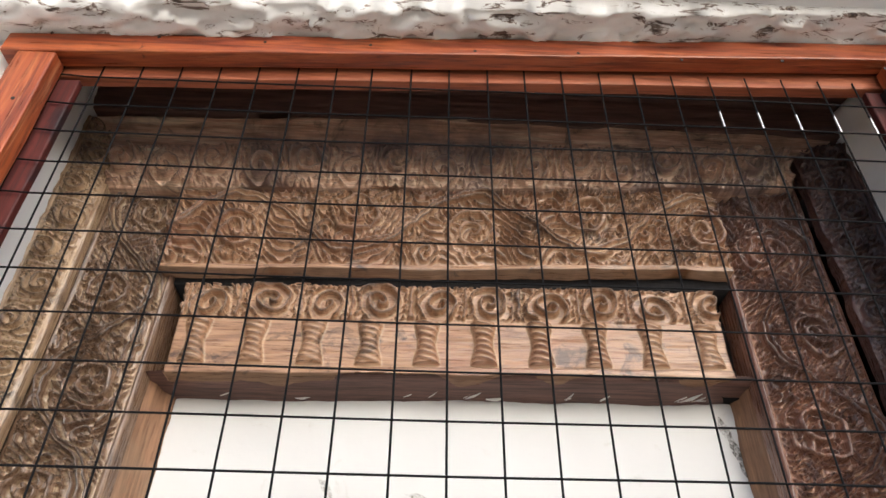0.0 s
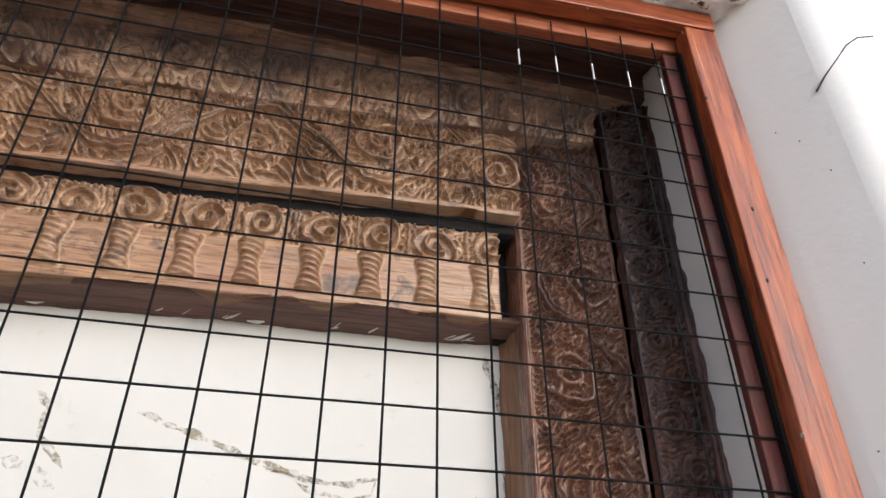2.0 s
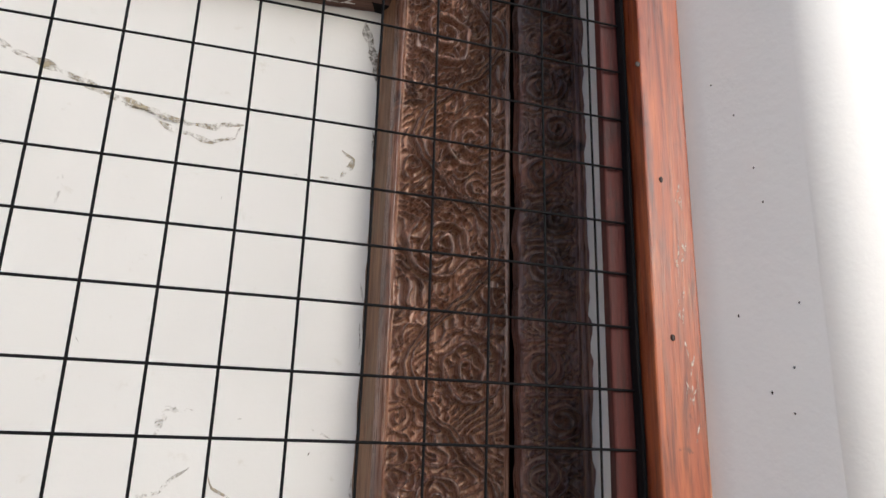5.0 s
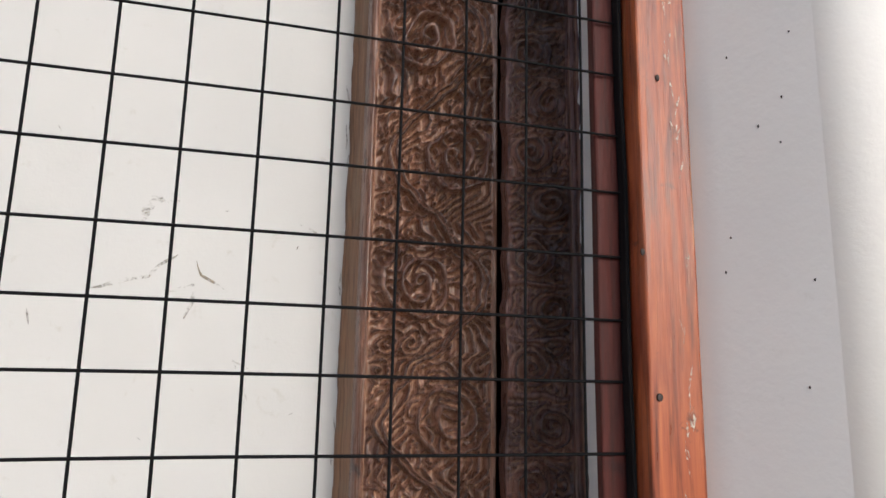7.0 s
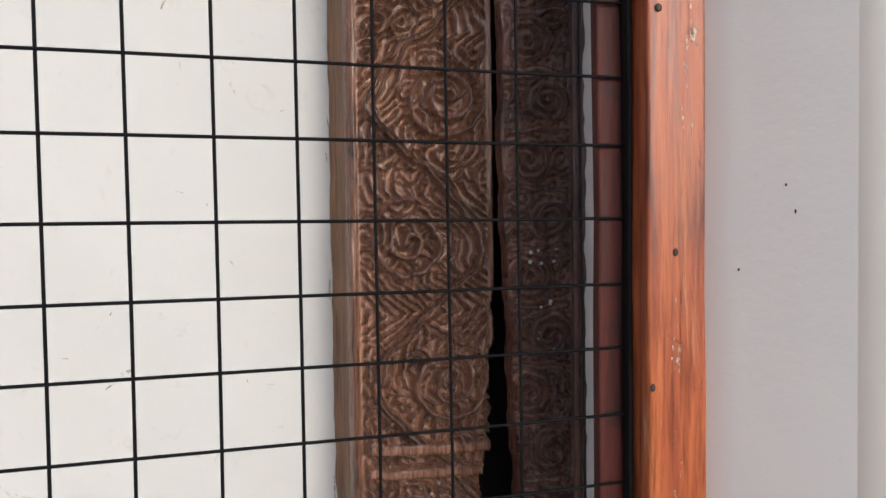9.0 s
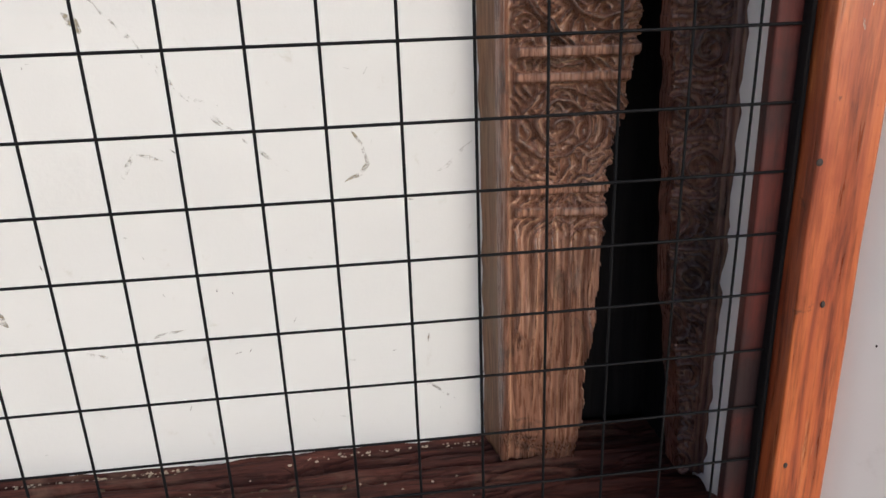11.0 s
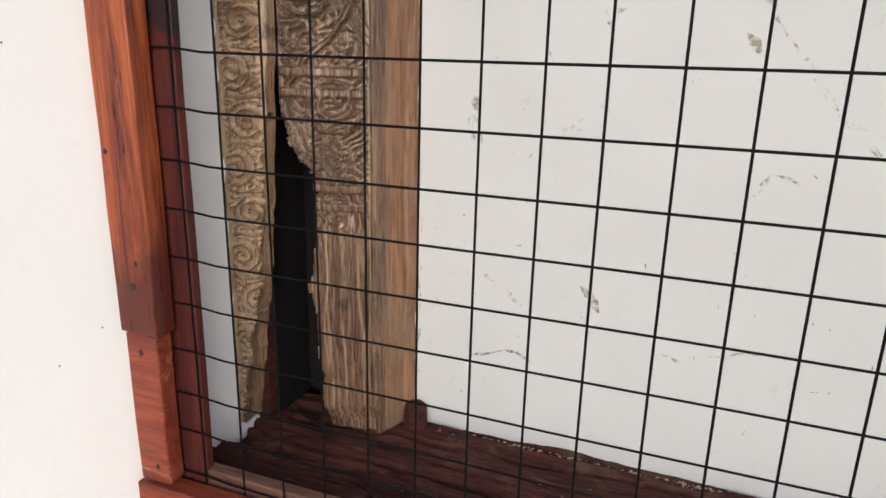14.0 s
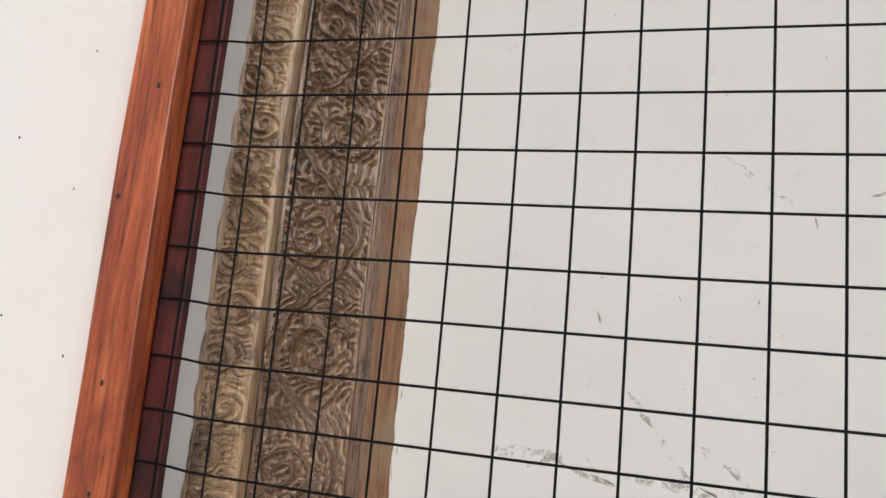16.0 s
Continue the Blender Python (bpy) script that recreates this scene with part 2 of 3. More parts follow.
def sheet_mesh(name, P, smooth=True, flip=False):
    """A grid of points (n, m, 3) as a mesh of quads."""
    n, m = P.shape[:2]
    me = bpy.data.meshes.new(name)
    i = np.arange(n * m).reshape(n, m)
    q = np.stack([i[:-1, :-1], i[1:, :-1], i[1:, 1:], i[:-1, 1:]], -1).reshape(-1, 4)
    if flip:
        q = q[:, ::-1]
    me.vertices.add(n * m)
    me.vertices.foreach_set("co", P.reshape(-1).astype(np.float32))
    me.loops.add(q.size)
    me.loops.foreach_set("vertex_index", q.reshape(-1).astype(np.int32))
    me.polygons.add(len(q))
    me.polygons.foreach_set("loop_start", np.arange(0, q.size, 4, dtype=np.int32))
    me.update(calc_edges=True)
    me.validate()
    if smooth:
        me.polygons.foreach_set("use_smooth", np.ones(len(q), dtype=bool))
    return me


def board(name, X, Y, Z, back):
    """A carved board: the front as a grid, with its edges turned back to the depth y = back."""
    P = np.stack([X, Y, Z], -1)
    P = np.pad(P, ((1, 1), (1, 1), (0, 0)), mode="edge")
    for s in (np.s_[0, :], np.s_[-1, :], np.s_[:, 0], np.s_[:, -1]):
        P[s + (1,)] = back
    me = sheet_mesh(name, P)
    return me


def vnoise(x, y, seed=0, octaves=3):
    """Smooth value noise in numpy, about -1 to 1."""
    r = np.random.RandomState(seed)
    tab = r.rand(64, 64) * 2 - 1
    out, amp = 0.0, 1.0
    for o in range(octaves):
        xi, yi = np.floor(x).astype(int), np.floor(y).astype(int)
        fx, fy = x - xi, y - yi
        fx, fy = fx * fx * (3 - 2 * fx), fy * fy * (3 - 2 * fy)
        a, b = tab[xi % 64, yi % 64], tab[(xi + 1) % 64, yi % 64]
        c, d = tab[xi % 64, (yi + 1) % 64], tab[(xi + 1) % 64, (yi + 1) % 64]
        out = out + amp * ((a * (1 - fx) + b * fx) * (1 - fy) + (c * (1 - fx) + d * fx) * fy)
        x, y, amp = x * 2.03 + 5.1, y * 2.03 + 1.7, amp * 0.5
    return out


def ridge(p, sharp=1.0):
    f = p - np.floor(p)
    return np.clip(1 - np.abs(2 * f - 1), 0, 1) ** sharp


def smooth(a, b, x):
    t = np.clip((x - a) / (b - a), 0, 1)
    return t * t * (3 - 2 * t)


def curl_field(u, v, cell, pitch, seed, lean=0.0):
    """Many small spirals, each round a centre of its own, as thin raised lines."""
    u, v = u + 0.35 * pitch * vnoise(u / pitch * 0.6, v / pitch * 0.6, seed, 2), v + 0.35 * pitch * vnoise(u / pitch * 0.6 + 9, v / pitch * 0.6, seed + 1, 2)
    tab = np.random.RandomState(seed).rand(3, 97, 97)
    gu, gv = np.floor(u / cell).astype(int), np.floor(v / cell).astype(int)
    best, du, dv, hand = np.full(u.shape, 9.0), u * 0, u * 0, u * 0
    for a in (-1, 0, 1):
        for b in (-1, 0, 1):
            ku, kv = (gu + a) % 97, (gv + b) % 97
            cu = (gu + a + 0.2 + 0.6 * tab[0, ku, kv]) * cell
            cv = (gv + b + 0.2 + 0.6 * tab[1, ku, kv]) * cell
            d = np.hypot(u - cu, (v - cv) * (1 + lean))
            near = d < best
            best = np.where(near, d, best)
            du, dv = np.where(near, u - cu, du), np.where(near, v - cv, dv)
            hand = np.where(near, tab[2, ku, kv], hand)
    s = np.where(hand > 0.5, 1.0, -1.0)
    th = np.arctan2(dv, du) + hand * 6.28
    return ridge(best / pitch - s * th / (2 * np.pi), 1.0)


def crest(p):
    """A rounded raised line out of a ridge of 0 to 1."""
    return smooth(0.52, 0.80, p)


def scrolls(u, v, period, amp, pitch, seed=0):
    """Relief of a running vine: a waving double stem, a large scroll in each bend, curled leaves between."""
    wu = u + 0.007 * vnoise(u * 22, v * 22, seed)
    wv = v + 0.007 * vnoise(u * 22 + 9, v * 22, seed + 1)
    half = period / 2
    k = np.floor(wu / half)
    sgn = np.where(k % 2 == 0, 1.0, -1.0)
    cu, cv = (k + 0.5) * half, -sgn * amp * 0.45
    du, dv = wu - cu, wv - cv
    r, th = np.hypot(du, dv), np.arctan2(dv, du)
    big = amp * 1.15
    fade = 1 - smooth(big * 0.8, big * 1.1, r)
    spiral = crest(ridge(r / (pitch * 1.5) - sgn * th / (2 * np.pi), 1.0))
    leaf = crest(curl_field(wu, wv, 0.052, pitch * 0.72, seed + 40))
    veins = crest(ridge((wv * 0.8 + sgn * wu * 0.6 + 0.01 * np.sin(wu * 60)) / (pitch * 0.8), 1.0))
    patch = smooth(-0.15, 0.25, vnoise(u * 11, v * 11, seed + 7, 2))
    fill = leaf * patch + veins * (1 - patch) * 0.9
    stem_v = amp * 1.3 * np.sin(2 * np.pi * wu / period)
    d = np.abs(wv - stem_v)
    stem = np.clip(1 - np.abs(d - pitch * 0.3) / (pitch * 0.3), 0, 1) ** 0.5
    near = 1 - smooth(pitch * 0.6, pitch * 0.9, d)
    h = fill * 0.75 * (1 - fade) + np.maximum(spiral * 0.95, leaf * 0.55) * fade
    return np.clip(h * (1 - near) + stem * near, 0, 1)


def motifs(u, v, period, width, pitch, seed=0):
    """A row of small curled leaves, one to a period."""
    wu = u + 0.004 * vnoise(u * 40, v * 40, seed)
    k = np.floor(wu / period)
    du = wu - (k + 0.5) * period
    side = np.where(k % 2 == 0, 1.0, -1.0)
    r, th = np.hypot(du, v - side * width * 0.12), np.arctan2(v - side * width * 0.12, du)
    a = crest(ridge(r / pitch - side * th / (2 * np.pi), 1.0))
    b = crest(curl_field(wu, v, 0.034, pitch * 0.7, seed + 5))
    m = smooth(period * 0.34, period * 0.46, r)
    edge = np.abs(np.abs(du) - period * 0.5)
    bar = 1 - smooth(0.002, 0.006, edge)
    return np.clip((a * (1 - m) + 0.7 * b * m) * smooth(0.004, 0.009, edge) + 0.6 * bar, 0, 1)

# ---- the setting ----
FLOOR, SILL, WALL_Y = -0.18, -0.165, 0.395
part("floor", box((-4, -6, FLOOR - 0.2), (4, 0.02, FLOOR)), M_CONCRETE)
tagged(bpy.data.objects["floor"], "dusty beige concrete floor before the doorway", "floor", "", "structure")
ground = part("ground", box((-60, -90, FLOOR - 0.5), (60, -5.9, FLOOR - 0.02)), M_GROUND)
tagged(ground, "bare grey ground of the open yard", "ground", "", "structure")


def lean(side, z):
    """The west side of the old frame and of the screen leans inward towards its head."""
    return 0.036 * smooth(1.15, 2.5, z) if side < 0 else 0.0 * z


def wall_piece(name, lo, hi, label, mat=M_REVEAL, bevel=0.0):
    ob = part(name, box(lo, hi, bevel, 4), mat)
    return tagged(ob, label, "wall", "", "structure")


def reveal_wall(name, side, cx, cy, r):
    """A thick wall whose reveal splays outward from the screen, with a rounded outer corner."""
    out = [(0.93, 0.7), (0.93, 0.035), (0.907, 0.003)]
    for k in range(9):
        a = radians(210 + k * (60 / 8.0))
        out.append((cx + r * math.cos(a), cy + r * math.sin(a)))
    out += [(4.0, cy - r), (4.0, 0.7)]
    bm = bmesh.new()
    low = [bm.verts.new((side * x, y, FLOOR - 0.1)) for x, y in out]
    top = [bm.verts.new((side * x, y, 4.2)) for x, y in out]
    n = len(out)
    for k in range(n):
        f = bm.faces.new((low[k], low[(k + 1) % n], top[(k + 1) % n], top[k]))
        f.smooth = 2 < k < 11
    bm.faces.new(low)
    bm.faces.new(top)
    bmesh.ops.recalc_face_normals(bm, faces=bm.faces)
    return tagged(part(name, bm, M_REVEAL), "white plastered wall and splayed reveal beside the doorway", "wall", "", "structure")


reveal_wall("wall_east", 1, 1.06, -0.105, 0.075)
reveal_wall("wall_west", -1, 1.12, -0.225, 0.075)
wall_piece("wall_above", (-1.065, -0.178, 2.765), (1.065, 0.06, 4.19), "white plastered wall over the doorway")
# both walls coloured black in place of the shade inside the old frame
wall_piece("wall_over_lintel", (-0.929, 0.061, 2.86), (0.929, 0.698, 4.18), "masonry over the old lintel", M_SHADE_BLACK)
wall_piece("wall_back", (-0.929, 0.5, FLOOR - 0.1), (0.929, 0.7, 2.859), "added back wall, black for the shade behind the old frame", M_SHADE_BLACK)


def infill_wall():
    n, m = 120, 70
    z = np.linspace(SILL - 0.03, 2.16, n)[:, None]
    x = np.linspace(-0.66, 0.66, m)[None, :]
    X, Z = np.broadcast_to(x, (n, m)).copy(), np.broadcast_to(z, (n, m)).copy()
    Y = WALL_Y + 0.004 * vnoise(X * 4, Z * 4, 3, 4)
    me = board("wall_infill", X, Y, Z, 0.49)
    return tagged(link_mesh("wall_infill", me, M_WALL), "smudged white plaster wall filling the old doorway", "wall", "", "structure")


infill = infill_wall()


def plaster_strip(side, x0, seed):
    n, m = 200, 10
    z = np.linspace(FLOOR, 2.79, n)[:, None]
    v = np.linspace(0, 1, m)[None, :]
    edge = x0 + 0.0025 * vnoise(z * 40, z * 0 + seed, seed, 3)
    X = side * (edge + (0.929 - edge) * v) if side > 0 else side * (0.929 + (edge - 0.929) * v)
    Z = np.broadcast_to(z, (n, m)).copy()
    out = v if side > 0 else 1 - v
    Y = 0.19 - 0.15 * out ** 0.8 + 0.004 * vnoise(X * 25, Z * 12, seed, 3)
    X = X + np.where(np.abs(X) < 0.92, lean(side, Z), 0)
    me = board("plaster_strip", X, Y, Z, 0.49)
    name = "wall_strip_east" if side > 0 else "wall_strip_west"
    return tagged(link_mesh(name, me, M_REVEAL), "rough white plaster against the carved jamb", "wall", "", "structure")


plaster_strip(1, 0.878, 4)
plaster_strip(-1, 0.888, 8)


def flaked_beam():
    n, m = 240, 26
    x = np.linspace(-0.97, 0.97, n)[:, None]
    a = np.linspace(0, 1, m)[None, :]
    y = -0.106 + 0.166 * a
    X, Y = np.broadcast_to(x, (n, m)).copy(), np.broadcast_to(y, (n, m)).copy()
    flake = vnoise(X * 16, Y * 45, 12, 4)
    Z = 2.708 + 0.045 * X - 0.012 * smooth(-0.05, 0.08, flake) + 0.004 * vnoise(X * 40, Y * 80, 2, 2)
    Z = Z + 0.012 * smooth(0.1, 0.5, vnoise(X * 9, Y * 30, 77, 3)) * (a < 0.35)
    P = np.stack([X, Y, Z], -1)
    P = np.pad(P, ((1, 1), (1, 1), (0, 0)), mode="edge")
    for s in (np.s_[0, :], np.s_[-1, :], np.s_[:, 0], np.s_[:, -1]):
        P[s + (2,)] = 2.80
    me = sheet_mesh("timber_beam", P, True, True)
    return tagged(link_mesh("timber_beam", me, M_FLAKE), "old timber beam with flaking white paint above the screen", "beam")


flaked_beam()

# ---- the old carved door frame ----
old = empty("carved_door_frame", "old carved wooden door frame, worn and cracked at its foot", "door frame", "", (0, 0.3, SILL))


def keep(ob):
    ob.matrix_parent_inverse = Matrix.Translation(old.location).inverted()
    return ob


def jamb_main(side, x_in, x_out, z0, z1, worn, seed, mat):
    """The broad carved board of a jamb; worn: (height, edge) of its decayed outer edge."""
    step = 0.0021
    w = x_out - x_in
    n, m = int((z1 - z0) / step), int(w / step)
    z = np.linspace(z0, z1, n)[:, None]
    v = np.linspace(0, w, m)[None, :]
    Z, V = np.broadcast_to(z, (n, m)).copy(), np.broadcast_to(v, (n, m)).copy()
    mid = V - w * 0.53
    h = scrolls(Z + 0.07 * seed, mid, 0.40, w * 0.27, 0.0165, seed)
    bead = np.clip(1 - np.abs(V - 0.008) / 0.007, 0, 1) ** 0.5
    flat = smooth(0.014, 0.024, V) * (1 - smooth(w - 0.016, w - 0.008, V))
    plain = 1 - smooth(0.24, 0.30, Z)
    flutes = 0.35 + 0.4 * crest(ridge(V / 0.03 + 0.3 * vnoise(Z * 6, V * 9, seed, 2), 1.0)) + 0.25 * vnoise(Z * 9, V * 40, seed, 2)
    h = h * (1 - plain) + plain * flutes * smooth(-0.1, 0.05, Z)
    for zb in (0.30, 0.335, 0.50, 0.535):
        line = 1 - smooth(0.006, 0.012, np.abs(Z - zb))
        h = np.maximum(h, line * 0.95)
    wear = 0.75 + 0.25 * vnoise(Z * 7, V * 12, seed + 20, 3)
    Y = 0.302 - 0.03 * (V / w) - 0.030 * h * flat * wear - 0.010 * bead - 0.0035 * vnoise(Z * 7, V * 150, seed, 3) * 0.6 - 0.003 * smooth(-0.3, -0.6, vnoise(Z * 3, V * 70, seed + 9, 2)) * -1
    end = np.interp(z, [p[0] for p in worn], [p[1] for p in worn]) + 0.005 * vnoise(z * 26, z * 0, seed, 3)
    lim = np.maximum(np.broadcast_to(end, V.shape) - x_in, 0.02)
    over = V > lim
    X = x_in + np.minimum(V, lim)
    Y = np.where(over, 0.40, Y)
    foot = smooth(0, 0.06, Z - z0 - 0.03 * np.abs(V / w - 0.5) ** 2 * 4)
    Y = Y + 0.02 * (1 - foot)
    X = side * X + lean(side, Z)
    if side < 0:
        X, Y, Z = X[:, ::-1], Y[:, ::-1], Z[:, ::-1]
    me = board("jamb_board", X, Y, Z, 0.42)
    return keep(link_mesh("jamb_board", me, mat, old, "broad jamb board carved with running scrolls"))


def jamb_inner(side, x_edge, x_in, z1, seed):
    """The plain inner strip that slopes back from the carving to the plaster."""
    n, m = 300, 8
    z = np.linspace(SILL, z1, n)[:, None]
    v = np.linspace(0, 1, m)[None, :]
    edge = x_edge + 0.0016 * vnoise(z * 30, z * 0, seed, 3)
    X = edge + (x_in + 0.004 - edge) * v
    Z = np.broadcast_to(z, (n, m)).copy()
    Y = np.interp(v, [0, 0.45, 0.55, 1], [0.388, 0.368, 0.345, 0.318]) + 0.002 * vnoise(X * 80, Z * 6, seed, 3)
    X = side * X + lean(side, Z)
    if side < 0:
        X, Y, Z = X[:, ::-1], Y[:, ::-1], Z[:, ::-1]
    me = board("inner_strip", X, Y, Z, 0.43)
    return keep(link_mesh("inner_strip", me, M_PLAIN_V, old, "plain brown inner strip"))


def jamb_outer(side, x_in, x_out, z0, z1, worn, seed, mat):
    step = 0.0021
    w = x_out - x_in
    n, m = int((z1 - z0) / step), int(w / step)
    z = np.linspace(z0, z1, n)[:, None]
    v = np.linspace(0, w, m)[None, :]
    Z, V = np.broadcast_to(z, (n, m)).copy(), np.broadcast_to(v, (n, m)).copy()
    mid = V - w * 0.45
    h = motifs(Z, mid, 0.082, w, 0.014, seed)
    flat = smooth(0.006, 0.014, V) * (1 - smooth(w - 0.03, w - 0.02, V))
    wear = 0.7 + 0.3 * vnoise(Z * 6, V * 12, seed + 20, 3)
    Y = 0.238 - 0.035 * (V / w) - 0.022 * h * flat * wear - 0.005 * ridge(V / 0.011, 0.6) * (V > w - 0.022)
    Y = Y + 0.002 * vnoise(Z * 20, V * 90, seed, 3)
    start = np.interp(z, [p[0] for p in worn], [p[1] for p in worn]) + 0.003 * vnoise(z * 26, z * 0, seed, 3)
    X = x_in + np.maximum(V, np.broadcast_to(start, V.shape) - x_in)
    X = side * np.minimum(X, x_out + 0.0025 * vnoise(Z * 30, Z * 0, seed + 2, 3)) + lean(side, Z)
    if side < 0:
        X, Y, Z = X[:, ::-1], Y[:, ::-1], Z[:, ::-1]
    me = board("outer_board", X, Y, Z, 0.262)
    return keep(link_mesh("outer_board", me, mat, old, "narrow outer board carved with curled leaves"))


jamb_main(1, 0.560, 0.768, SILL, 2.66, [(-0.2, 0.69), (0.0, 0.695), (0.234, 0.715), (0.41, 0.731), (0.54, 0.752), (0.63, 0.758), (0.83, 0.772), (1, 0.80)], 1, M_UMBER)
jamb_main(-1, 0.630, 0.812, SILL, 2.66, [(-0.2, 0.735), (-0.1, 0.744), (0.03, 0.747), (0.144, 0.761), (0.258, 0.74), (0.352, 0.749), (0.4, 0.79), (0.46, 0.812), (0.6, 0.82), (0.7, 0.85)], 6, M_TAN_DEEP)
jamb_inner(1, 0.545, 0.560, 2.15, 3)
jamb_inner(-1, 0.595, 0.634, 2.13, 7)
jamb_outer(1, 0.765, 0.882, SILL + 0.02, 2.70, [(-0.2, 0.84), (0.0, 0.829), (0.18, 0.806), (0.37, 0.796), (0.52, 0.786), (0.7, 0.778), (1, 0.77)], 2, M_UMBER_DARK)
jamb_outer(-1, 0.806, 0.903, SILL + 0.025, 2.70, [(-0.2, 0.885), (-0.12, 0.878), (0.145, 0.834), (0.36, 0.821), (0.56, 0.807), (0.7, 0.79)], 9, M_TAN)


def lintel_board(name, x0, x1, z0, z1, y, lean, relief, depth, back, mat, label, seed, rise=0.0):
    step = 0.0024
    n, m = int((z1 - z0) / step), int((x1 - x0) / step)
    x = np.linspace(x0, x1, m)[None, :]
    z = np.linspace(z0, z1, n)[:, None]
    X, Z = np.broadcast_to(x, (n, m)).copy(), np.broadcast_to(z, (n, m)).copy()
    h = relief(X, Z - z0, z1 - z0)
    wear = 0.75 + 0.25 * vnoise(X * 7, Z * 7, seed, 3)
    Y = y - lean * (Z - z0) / (z1 - z0) - depth * h * wear + 0.002 * vnoise(X * 9, Z * 60, seed, 3)
    Z = Z + rise * X + 0.0035 * vnoise(X * 11, Z * 0, seed + 1, 4) * (np.abs(z - (z0 + z1) / 2) > (z1 - z0) * 0.49)
    me = board(name, X[::-1], Y[::-1], Z[::-1], back)
    me.flip_normals()
    return keep(link_mesh(name, me, mat, old, label))


def band_scrolls(x, z, w):
    h = scrolls(x + 0.11, z - w * 0.55, 0.5, w * 0.26, 0.019, 31)
    return h * smooth(0.016, 0.028, z) + 0.5 * (z < 0.012)


def band_balusters(x, z, w):
    k = (x + 0.02) / 0.112
    du = (k - np.floor(k) - 0.5) * 0.112
    post = np.clip(1 - (np.abs(du) / (0.021 + 0.004 * np.sin(z * 70))) ** 2, 0, 1) ** 0.5
    twist = 0.86 + 0.14 * np.sin(z * 480 + du * 120)
    low = (z > 0.02) & (z < w * 0.55)
    top = motifs(x + 0.006 * np.sin(x * 23), z - w * 0.74 + 0.006 * np.sin(x * 31), 0.112, 0.07, 0.022, 35) * smooth(w * 0.56, w * 0.6, z) * (1 - smooth(w * 0.93, w * 0.97, z))
    return post * twist * low + top + 0.3 * (z < 0.015)


def band_curls(x, z, w):
    return motifs(x, z - w * 0.5, 0.1, w, 0.02, 41) * smooth(0.0, 0.01, z) * (1 - smooth(w - 0.008, w, z)) + 0.15


def band_plain(x, z, w):
    return 0.3 * ridge(vnoise(x * 2, z * 50, 51, 2), 1.0)


lintel_board("soffit_board", -0.60, 0.585, 2.118, 2.131, 0.390, 0.092, band_plain, 0.003, 0.43, M_LINTEL_DARK, "dark plain lower edge with flecks of plaster", 60, 0.016)
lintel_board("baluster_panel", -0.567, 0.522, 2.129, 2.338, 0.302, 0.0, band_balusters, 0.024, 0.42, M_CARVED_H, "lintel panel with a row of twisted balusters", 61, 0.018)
# gap and end boards: black in place of the shade between the parts
lintel_board("gap_board", -0.60, 0.585, 2.328, 2.365, 0.300, 0.0, band_plain, 0.002, 0.42, M_SHADE_BLACK, "black board for the shade in the gap between panels", 62, 0.022)
lintel_board("end_board", 0.518, 0.60, 2.13, 2.36, 0.365, 0.0, band_plain, 0.003, 0.42, M_SHADE_BLACK, "black board for the shade in the gap beside the jamb", 67)
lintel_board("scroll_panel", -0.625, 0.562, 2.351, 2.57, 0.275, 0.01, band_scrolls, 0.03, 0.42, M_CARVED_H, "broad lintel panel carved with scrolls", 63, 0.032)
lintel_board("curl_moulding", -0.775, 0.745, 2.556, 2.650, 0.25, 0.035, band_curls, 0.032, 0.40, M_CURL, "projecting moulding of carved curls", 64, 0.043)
lintel_board("top_board", -0.86, 0.86, 2.652, 2.732, 0.225, 0.02, band_plain, 0.004, 0.40, M_CURL, "plain worn upper board", 65, 0.04)
# head board and plank: dark colour in place of the shade up here
lintel_board("head_board", -0.90, 0.90, 2.725, 2.84, 0.205, 0.02, band_plain, 0.004, 0.40, M_LINTEL_DARK, "head board, dark for the shade behind the screen's head", 66, 0.0)
keep(part("head_plank", box((-0.928, 0.062, 2.80), (0.928, 0.25, 2.855)), M_LINTEL_DARK, old, "added plank, dark for the shade under the masonry"))
# planks added in black to paint the shade of the hollows and cracks
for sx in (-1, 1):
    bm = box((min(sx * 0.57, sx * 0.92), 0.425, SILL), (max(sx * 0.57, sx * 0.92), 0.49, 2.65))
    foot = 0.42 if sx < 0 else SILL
    keep(part("side_plank", box((min(sx * 0.862, sx * 0.893), 0.268, foot), (max(sx * 0.862, sx * 0.893), 0.42, 2.6)), M_SHADE_BLACK, old, "side plank coloured black for the shade in the hollow"))
    keep(part("backing_plank", bm, M_SHADE_BLACK, old, "added backing, coloured black for the shade in the cracks"))


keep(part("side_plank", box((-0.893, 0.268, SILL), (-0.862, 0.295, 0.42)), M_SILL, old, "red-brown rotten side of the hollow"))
# deeper part of the hollow, its shade painted black
keep(part("side_plank", box((-0.893, 0.297, SILL), (-0.862, 0.42, 0.42)), M_SHADE_BLACK, old, "side plank coloured black for the shade in the hollow"))


